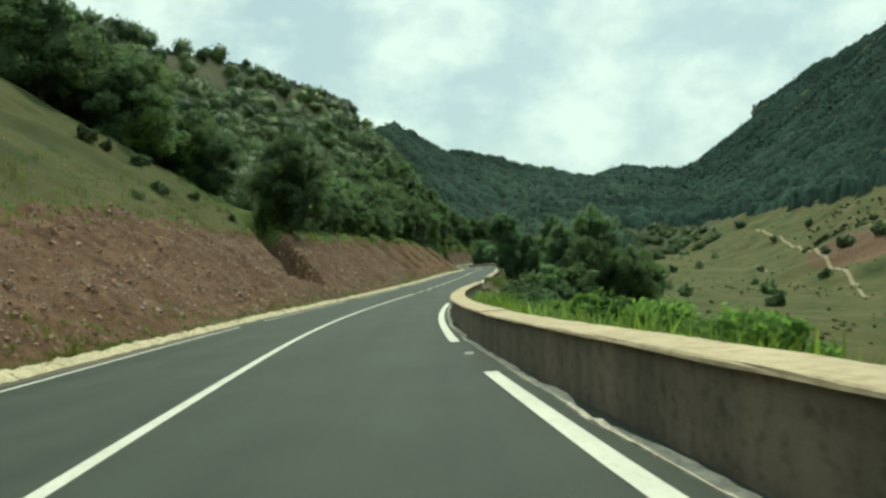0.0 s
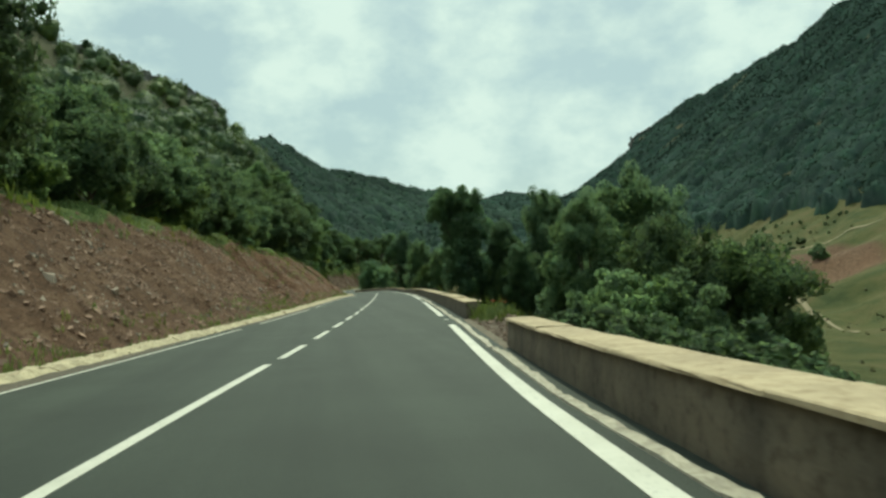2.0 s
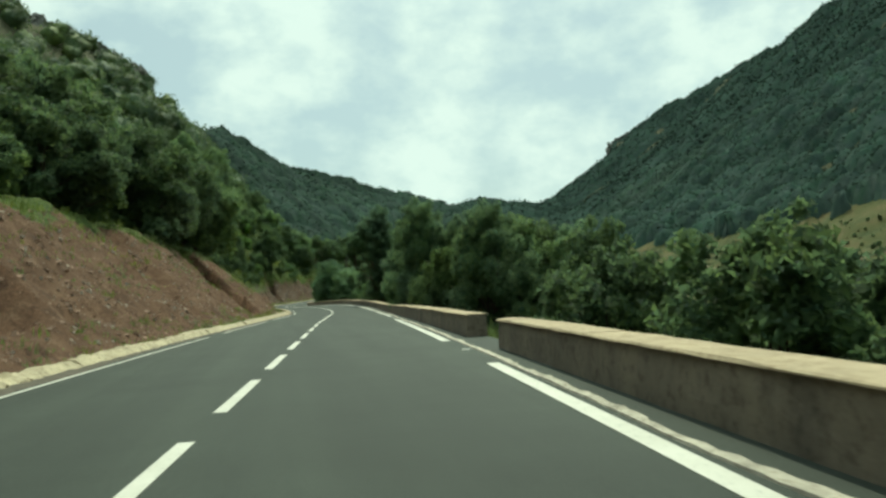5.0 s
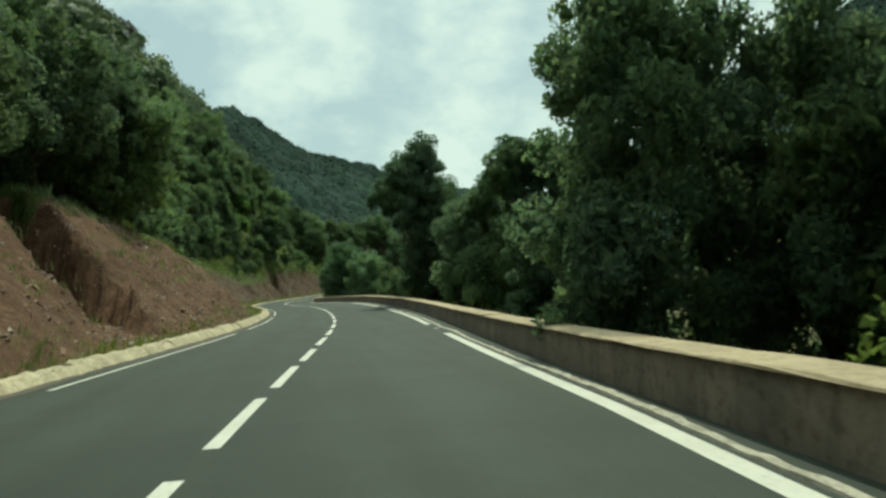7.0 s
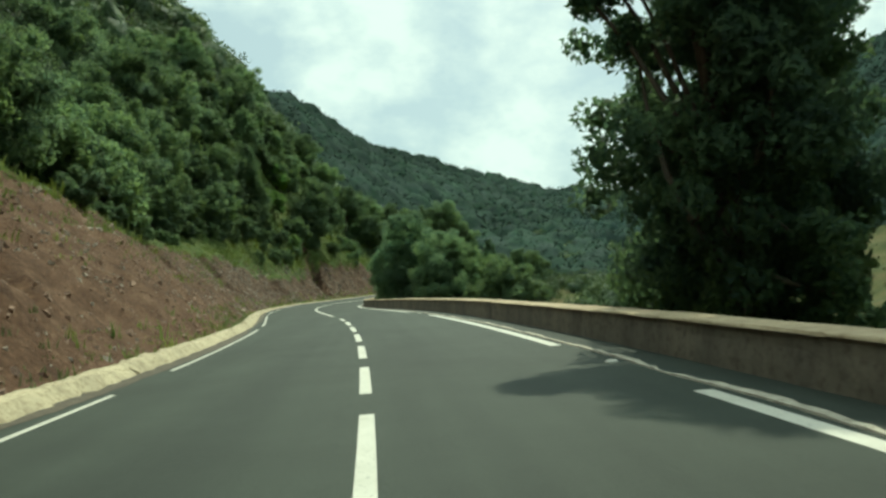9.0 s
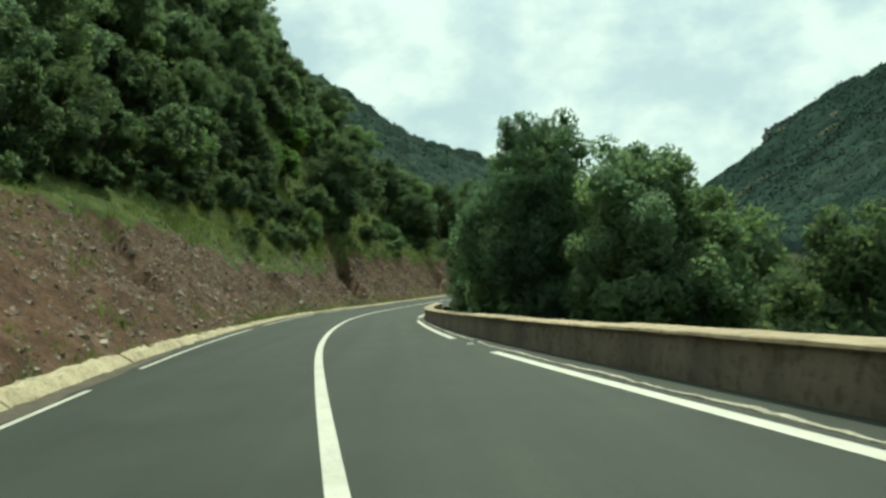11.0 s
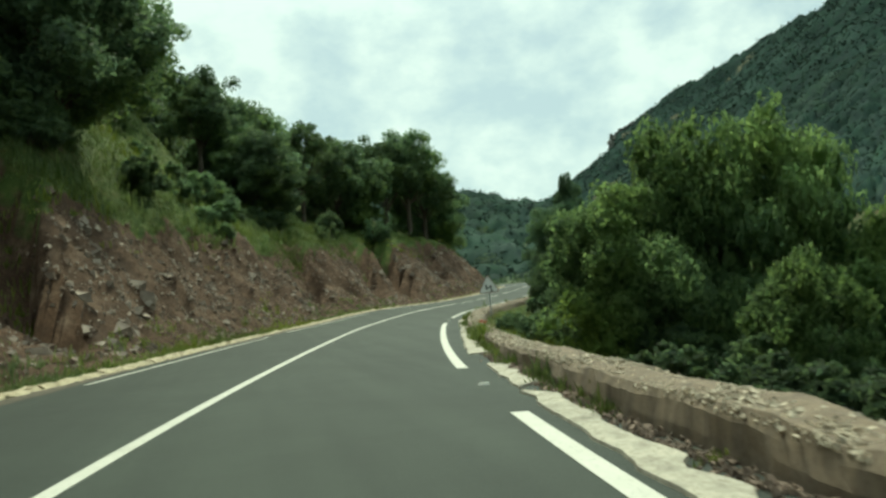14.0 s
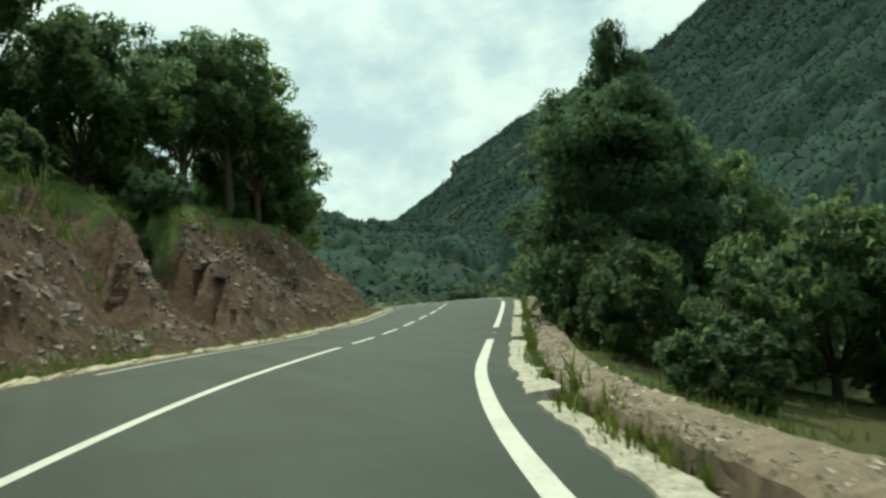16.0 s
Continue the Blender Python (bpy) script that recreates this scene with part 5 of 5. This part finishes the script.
keep_ = np.sin(s_ * 0.9) + np.sin(s_ * 0.37 + d_ * 1.3) + srng.normal(0, 0.7, len(s_)) > -0.2
s_, d_ = s_[keep_], d_[keep_]
stones("fractured_rock", "pale fractured rock ledges jutting from the brown cut bank", s_, d_, np.minimum(srng.gamma(1.5, 0.07, len(s_)) + 0.04, 0.3), GREYROCK, 1.1, 24)

s_, d_ = bank_spots(2600, 262, 395, 0.05, 0.9)
keep_ = np.sin(s_ * 0.55 + d_ * 0.8) + np.sin(s_ * 0.21 - d_) + srng.normal(0, 0.6, len(s_)) > 0.1
s_, d_ = s_[keep_], d_[keep_]
stones("rock_blocks", "larger angular blocks of pale rock wedged in the cut bank", s_, d_, np.minimum(srng.gamma(2.0, 0.09, len(s_)) + 0.12, 0.6), GREYROCK, 1.5, 54)
s_, d_ = bank_spots(12000, 240, 372, 0.0, 0.9)
keep_ = np.sin(s_ * 0.7 + d_) + np.sin(s_ * 0.23 - d_ * 1.7) + srng.normal(0, 0.9, len(s_)) > -0.1
s_, d_ = s_[keep_], d_[keep_]
stones("bank_fragments", "small pale broken fragments scattered over the rocky cut", s_, d_, srng.gamma(1.6, 0.03, len(s_)) + 0.025, FRAGMENT, 0.3, 34)


def grass(name, label, s, d, high, wide=0.012, blades=9, spread=0.12, mat=None, seed=5, lift=0.0):
    """Tufts of curved blades, one object."""
    rng = np.random.default_rng(seed)
    p = place_on_land(s, d)
    p[:, 2] += lift
    n = len(p)
    p = np.repeat(p, blades, 0)
    h = np.repeat(np.asarray(high, float) * np.ones(n), blades) * rng.uniform(0.5, 1.2, n * blades)
    ang = rng.uniform(0, 6.28, n * blades)
    base = p + np.stack([rng.normal(0, spread, n * blades), rng.normal(0, spread, n * blades), -0.03 * np.ones(n * blades)], -1)
    out = np.stack([np.cos(ang), np.sin(ang), 0 * ang], -1)
    side = np.stack([-np.sin(ang), np.cos(ang), 0 * ang], -1) * (wide * (0.6 + h))[:, None]
    tip = base + out * (h * rng.uniform(0.1, 0.6, n * blades))[:, None] + np.array([0, 0, 1.0]) * h[:, None]
    mid = base + out * (h * 0.12)[:, None] + np.array([0, 0, 0.55]) * h[:, None]
    q = np.stack([base - side, base + side, mid + side * 0.8, mid - side * 0.8], 1)
    q2 = np.stack([mid - side * 0.8, mid + side * 0.8, tip + side * 0.1, tip - side * 0.1], 1)
    ob = quads(name, np.concatenate([q, q2]), mat or GRASS)
    return tagged(ob, label, "grass", kind="stuff")


n = 2000
s_ = srng.uniform(-5, 400, n)
grass("verge_grass", "tufts of green and dry grass behind the kerb", s_, BANK_FOOT + srng.uniform(-1.0, 0.55, n), srng.gamma(2, 0.06, n) + 0.05, 0.02)
n = 1800
s_ = np.concatenate([srng.uniform(262, 345, 1000), srng.uniform(-3, 60, 450), srng.uniform(78, 96, 130), srng.uniform(146, 176, 220)])
grass("kerb_weeds", "weeds and grass tufts along the bank's foot", s_, -4.35 - srng.gamma(1.4, 0.35, n), srng.gamma(2, 0.05, n) + 0.05, 0.02, 11, 0.14, None, 27)
n = 3200
s_ = srng.uniform(-5, 400, n)
t_ = np.interp(s_, *zip(*BANK_TOP)) / bank_slope(s_)
grass("bank_grass", "rough grass along the top of the bank", s_, BANK_FOOT - t_ - srng.gamma(1.2, 2.6, n) + 1.2, srng.gamma(2, 0.09, n) + 0.08, 0.03, 9, 0.2, None, 6)
n = 900
s_, d_ = bank_spots(n, 100, 250, 0.35, 1.0)
grass("bank_tufts", "dry grass tufts on the upper cut bank", s_, d_, srng.gamma(2, 0.06, n) + 0.06, 0.025, 9, 0.22, None, 29)
n = 3600
s_ = srng.uniform(268, 352, n)
grass("slope_grass", "long green grass over the slope above the cut", s_, -9.4 - srng.gamma(1.5, 3.2, n), srng.gamma(2, 0.11, n) + 0.1, 0.035, 9, 0.28, None, 28)
n = 3600
s_ = srng.uniform(-5, 400, n)
s_ = np.where((s_ > 54) & (s_ < 67), s_ - 35, s_)
grass("valley_verge_grass", "long grass and weeds behind the parapet wall", s_, np.where(s_ > 284, 5.5, 4.85) + srng.gamma(1.5, 1.1, n), (srng.gamma(2, 0.12, n) + 0.1) * np.where(s_ > 284, 0.55, 0.8), 0.011, 12, 0.2, None, 7)

n = 1500
s_ = srng.uniform(6, 34, n)
grass("lush_weeds", "lush green weeds crowding behind the parapet wall", s_, 5.1 + srng.gamma(1.8, 0.8, n), srng.uniform(0.35, 0.95, n), 0.02, 14, 0.22, WEED, 41)
n = 260
grass("tall_dry_grass", "tall straw-coloured grass behind the parapet wall", srng.uniform(88.5, 92.5, n), 5.3 + srng.uniform(0, 1.3, n), srng.uniform(0.7, 1.35, n), 0.009, 12, 0.16, STRAW, 31)

# low rough stone kerb, pale broken gutter and weeds past the parapet
LOW0, LOW1 = 286.2, 372.0


def low_d(s):
    """How far the low wall stands off its nominal line."""
    return np.interp(s, [286, 300, 312, 330, 345], [-0.05, 0, 0.05, 0.14, 0.38])


def low_rise(s):
    """The rubble wall's height as a share of its profile."""
    return np.interp(s, [286, 292, 304, 318, 345], [1.35, 1.15, 1.0, 0.85, 0.62]) * (1 + 0.1 * np.sin(np.asarray(s) * 0.37) + 0.05 * np.sin(np.asarray(s) * 1.9))


def low_dip(s, d):
    """Where the outer side of the low wall has slumped."""
    return np.interp(s, [302, 314, 320, 325], [0, 0.13, 0.13, 0]) * np.clip((d - 4.72) / 0.35, 0, 1.4)


ss = np.arange(LOW0, LOW1, 0.16)
n = len(ss)
prof_d = np.array([4.57, 4.59, 4.61, 4.67, 4.82, 4.98, 5.12, 5.24, 5.34, 5.5])
prof_z = np.array([-0.12, 0.08, 0.2, 0.265, 0.285, 0.29, 0.28, 0.24, 0.08, -0.7])
rr = np.random.default_rng(12)
drift_d, drift_z = rr.normal(0, 0.02, (n + 8, 10)), rr.normal(0, 0.02, (n + 8, 10))
drift_d, drift_z = [np.stack([np.convolve(q[:, c], np.ones(5) / 3, "same")[:n] for c in range(10)], -1) for q in (drift_d, drift_z)]
rows = [road(np.full(10, s), prof_d + low_d(s) + drift_d[k_] + 0.03 * math.sin(s * 0.9),
             prof_z * float(low_rise(s)) - low_dip(s, prof_d) + drift_z[k_]) for k_, s in enumerate(ss)]
v = np.concatenate(rows)
f = [(i * 10 + j, i * 10 + j + 1, i * 10 + j + 11, i * 10 + j + 10) for i in range(n - 1) for j in range(9)]
tagged(link("rubble_kerb_wall", v, f, LOWWALL), "low rough rubble wall edging the road, weathered tan grey", "wall", "", "structure")
ns = 11000
s_ = LOW0 + (LOW1 - LOW0) * srng.random(ns) ** 1.5
w_ = srng.uniform(4.64, 5.32, ns)
top_ = road(s_, w_)[:, 2] + np.interp(w_, prof_d, prof_z) * low_rise(s_) - low_dip(s_, w_)
stones("rubble_wall_stones", "small pale stones bedded in the rubble wall's top", s_, w_ + low_d(s_), srng.gamma(2.0, 0.009, ns) + 0.014, PALEROCK, 0.5, 9, top_)
for g0, g1 in [(286.4, 292.8), (293.2, 297.3), (300.1, 312.2), (312.7, 316.6), (317.4, 321.6), (323.2, 327.4), (328.0, 333.5), (334.2, 345.0), (346.4, 357.0), (358.0, LOW1)]:
    ss = np.arange(g0, g1, 0.2)
    n = len(ss)
    inner = np.interp(ss, [286, 290, 296, 300, 304, 313, 320, 330, 372], [3.92, 3.95, 4.04, 3.98, 4.12, 4.36, 4.32, 4.36, 4.36]) + smooth(rr.normal(0, 0.05, n), 1)
    outer = inner + np.interp(ss, [286, 296, 300, 304, 310, 322, 334, 346], [0.3, 0.32, 0.42, 0.32, 0.27, 0.28, 0.42, 0.55]) + smooth(rr.normal(0, 0.08, n), 1)
    ends = np.minimum(1, np.minimum(ss - g0, g1 - ss) / 0.5)
    outer = np.where((ss > 300) & (ss < 300.9), outer, inner + 0.06 + (outer - inner - 0.06) * ends)
    v = np.concatenate([road(ss, inner, -0.04), road(ss, inner + 0.015, 0.03), road(ss, (inner + outer) / 2, 0.045 + rr.normal(0, 0.008, n)), road(ss, outer - 0.02, 0.04), road(ss, outer, -0.08)])
    f = [(r * n + i, r * n + i + 1, (r + 1) * n + i + 1, (r + 1) * n + i) for r in range(4) for i in range(n - 1)] + [(0, n, 2 * n, 3 * n, 4 * n), (5 * n - 1, 4 * n - 1, 3 * n - 1, 2 * n - 1, n - 1)]
    tagged(link("gutter_slab", v, f, GUTTER), "pale broken concrete gutter slab at the road's edge", "gutter", "gutter slabs")
ns = 3400
s_ = np.concatenate([srng.uniform(LOW0, 300.5, 2000), srng.uniform(300.5, LOW1, 1400)])
d_ = np.where(s_ < 300.5, srng.normal(4.42, 0.1, ns), np.interp(s_, [300, 313, 330], [4.45, 4.66, 4.76]) + srng.normal(0, 0.07, ns))
stones("gutter_gravel", "loose gravel between gutter and rubble wall", s_, d_, srng.gamma(2.0, 0.009, ns) + 0.01, BROWNROCK, 0.2, 14, road(s_, d_)[:, 2] + 0.02)
ns = 1000
s_ = srng.uniform(288, LOW1, ns)
keep_ = np.sin(s_ * 0.8) + 0.6 * np.sin(s_ * 2.1) > -0.5
s_ = s_[keep_]
grass("gutter_weeds", "green weeds growing beside the broken gutter", s_, np.interp(s_, [288, 300, 313, 330, 345], [4.5, 4.52, 4.62, 4.7, 4.96]) + srng.normal(0, 0.06, len(s_)), srng.gamma(2.2, 0.045, len(s_)) + 0.04, 0.02, 14, 0.09, None, 15, 0.12)
ns = 130
s_ = 305.4 + srng.normal(0, 0.7, ns)
grass("weed_clump", "leafy green weed clump against the rubble wall", s_, 4.66 + srng.normal(0, 0.09, ns), srng.gamma(3, 0.05, ns) + 0.08, 0.024, 16, 0.07, None, 25, 0.12)
ns = 260
s_ = 67.6 + srng.normal(0, 1.0, ns)
grass("wall_end_weeds", "tall green weeds at the parapet wall's end", np.clip(s_ - 1.8, 63.2, 66.9), 4.45 + np.abs(srng.normal(0, 0.4, ns)), srng.gamma(3, 0.08, ns) + 0.12, 0.02, 16, 0.12, None, 26, 0.0)
# heap of rubble in the gap between the parapets
hs, hd = np.meshgrid(np.linspace(55.9, 67.2, 76), np.linspace(3.98, 8.2, 34), indexing="ij")


def heap(s, d):
    body = 0.3 * np.exp(-((s - 61.4) / 2.2) ** 2 - ((d - 4.75) / 0.42) ** 2) + 0.14 * np.exp(-((s - 58.2) / 1.3) ** 2 - ((d - 4.7) / 0.42) ** 2)
    return body + 0.12 * np.exp(-((s - 65.4) / 1.4) ** 2 - ((d - 5.0) / 0.6) ** 2)


def heap_foot(s, d):
    """Ground under the mound: beside the road it lies level with the asphalt."""
    level = road(s, d)[:, 2] + 0.012 * np.clip((d - 3.98) / 0.15, -1, 1)
    return np.where(d < 5.0, level - 0.1 * np.clip(d - 4.7, 0, 1), np.maximum(place_on_land(s, d)[:, 2] + 0.02, level - 0.03 - (d - 5.0) * 0.8))


hp = place_on_land(hs.ravel(), hd.ravel())
hp[:, 2] = heap_foot(hs.ravel(), hd.ravel()) + heap(hs, hd).ravel() + srng.normal(0, 0.016, hs.size) * np.clip((hd.ravel() - 4.1) / 0.4, 0, 1)
tagged(link("rubble_mound", hp, [(i * 34 + j, (i + 1) * 34 + j, (i + 1) * 34 + j + 1, i * 34 + j + 1) for i in range(75) for j in range(33)], TRACKDIRT, None, "", True), "mound of earth and broken stone in the wall's gap", "mound", "", "structure")
ns = 5200
s_, d_ = 56.4 + 9.5 * srng.random(ns) ** 1.3, 4.12 + srng.gamma(1.9, 0.3, ns)
top_ = heap_foot(s_, d_) + heap(s_, d_)
stones("rubble_heap", "small broken stones over the mound in the wall's gap", s_, d_, np.minimum(srng.gamma(1.3, 0.018, ns) + 0.012, 0.13), BROWNROCK, 0.2, 16, top_)
ns = 170
s_, d_ = 66.5 - srng.gamma(1.6, 2.0, ns), srng.uniform(4.5, 6.2, ns)
grass("heap_weeds", "weeds and dry grass over the mound of rubble", s_, d_, srng.gamma(2.5, 0.06, ns) + 0.06, 0.02, 12, 0.12, None, 36, heap_foot(s_, d_) + heap(s_, d_) - place_on_land(s_, d_)[:, 2])


def poppy(s, d):
    """A poppy: stem and four cupped petals."""
    ob = empty("poppy")
    p = road(s, d, 0.12)
    ob.matrix_basis = pose(*p, 0, 0, prng.uniform(0, 360)) @ Matrix.Scale(prng.uniform(0.65, 0.9), 4)
    v, f = [], []
    limb(v, f, (0, 0, -0.15), (0.03, 0.02, 0.42), 0.006, 0.004, 5, np.array([0.02, 0, 0]), 3)
    link("stem", v, f, GRASS, ob)
    for k in range(4):
        a = k * math.pi / 2
        c, s_n = math.cos(a), math.sin(a)
        base = [(0, -0.01, 0.42), (0.035, -0.045, 0.44), (0.065, -0.03, 0.475), (0.07, 0.03, 0.475), (0.035, 0.045, 0.44), (0, 0.01, 0.42)]
        pv = [(0.03 + x * c - y * s_n, 0.02 + x * s_n + y * c, z) for x, y, z in base]
        link("petal", pv, [(0, 1, 2, 3, 4, 5)], POPPY, ob)
    return tagged(ob, "red poppy growing beside the broken gutter", "flower", "roadside poppies")


for s, d in [(305.2, 4.74), (305.7, 4.82), (306.5, 4.7), (306.9, 4.78), (67.2, 5.0), (66.9, 5.3), (66.6, 5.1)]:
    poppy(s, d)


def warning_sign(s, d, turn):
    """A triangular warning sign with a double-bend symbol on a steel post."""
    ob = empty("warning_sign")
    g = place_on_land(s, d)[0]
    z0 = float(road(s, 4.0)[2])
    ob.matrix_basis = pose(g[0], g[1], z0 - 0.35, 0, -1.5, turn)

    def flat(name, pts, y0, y1, mat, z_up=0.0, parent=ob, label=""):
        n = len(pts)
        v = [(x, y0, z + z_up) for x, z in pts] + [(x, y1, z + z_up) for x, z in pts]
        f = [tuple(range(n)), tuple(reversed(range(n, 2 * n)))] + [(i, i + n, (i + 1) % n + n, (i + 1) % n) for i in range(n)]
        return link(name, v, f, mat, parent, label)

    def tri(r, h):
        """A triangle with clipped corners: circumradius r, middle at height h."""
        out = []
        for k in range(3):
            a = math.pi / 2 + k * 2 * math.pi / 3
            for e in (-0.07, 0.07):
                out.append((r * math.cos(a + e), h + r * math.sin(a + e)))
        return list(reversed(out))
    H = 1.78
    plate = flat("plate", tri(0.58, H), 0.0, 0.012, STEEL, label="grey steel plate")
    flat("border", tri(0.575, H), -0.004, -0.0005, SIGNRED, 0.0, plate, "faded red border")
    flat("face", tri(0.515, H), -0.008, -0.0045, SIGNWHITE, 0.0, plate, "weathered white face")
    # the double bend: two slanted strokes and a joint, with an arrow's head
    sym = [(-0.16, 0.12), (-0.08, 0.14), (-0.05, -0.02), (0.13, 0.10), (0.15, 0.02), (0.16, -0.17), (0.21, -0.17), (0.13, -0.26), (0.06, -0.17), (0.1, -0.17), (0.085, -0.01), (-0.12, -0.14)]
    flat("bend_symbol", [(x * 1.12, H - 0.03 + z * 1.08) for x, z in sym], -0.012, -0.0085, SIGNBLACK, 0.0, plate, "black double bend symbol")
    flat("post", [(-0.035, -0.6), (0.035, -0.6), (0.035, H + 0.2), (-0.035, H + 0.2)], 0.013, 0.055, STEEL, 0.0, ob, "galvanised steel post")
    return tagged(ob, "weathered triangular double bend warning sign on steel post", "road sign")


warning_sign(326.7, 5.7, -20.0)
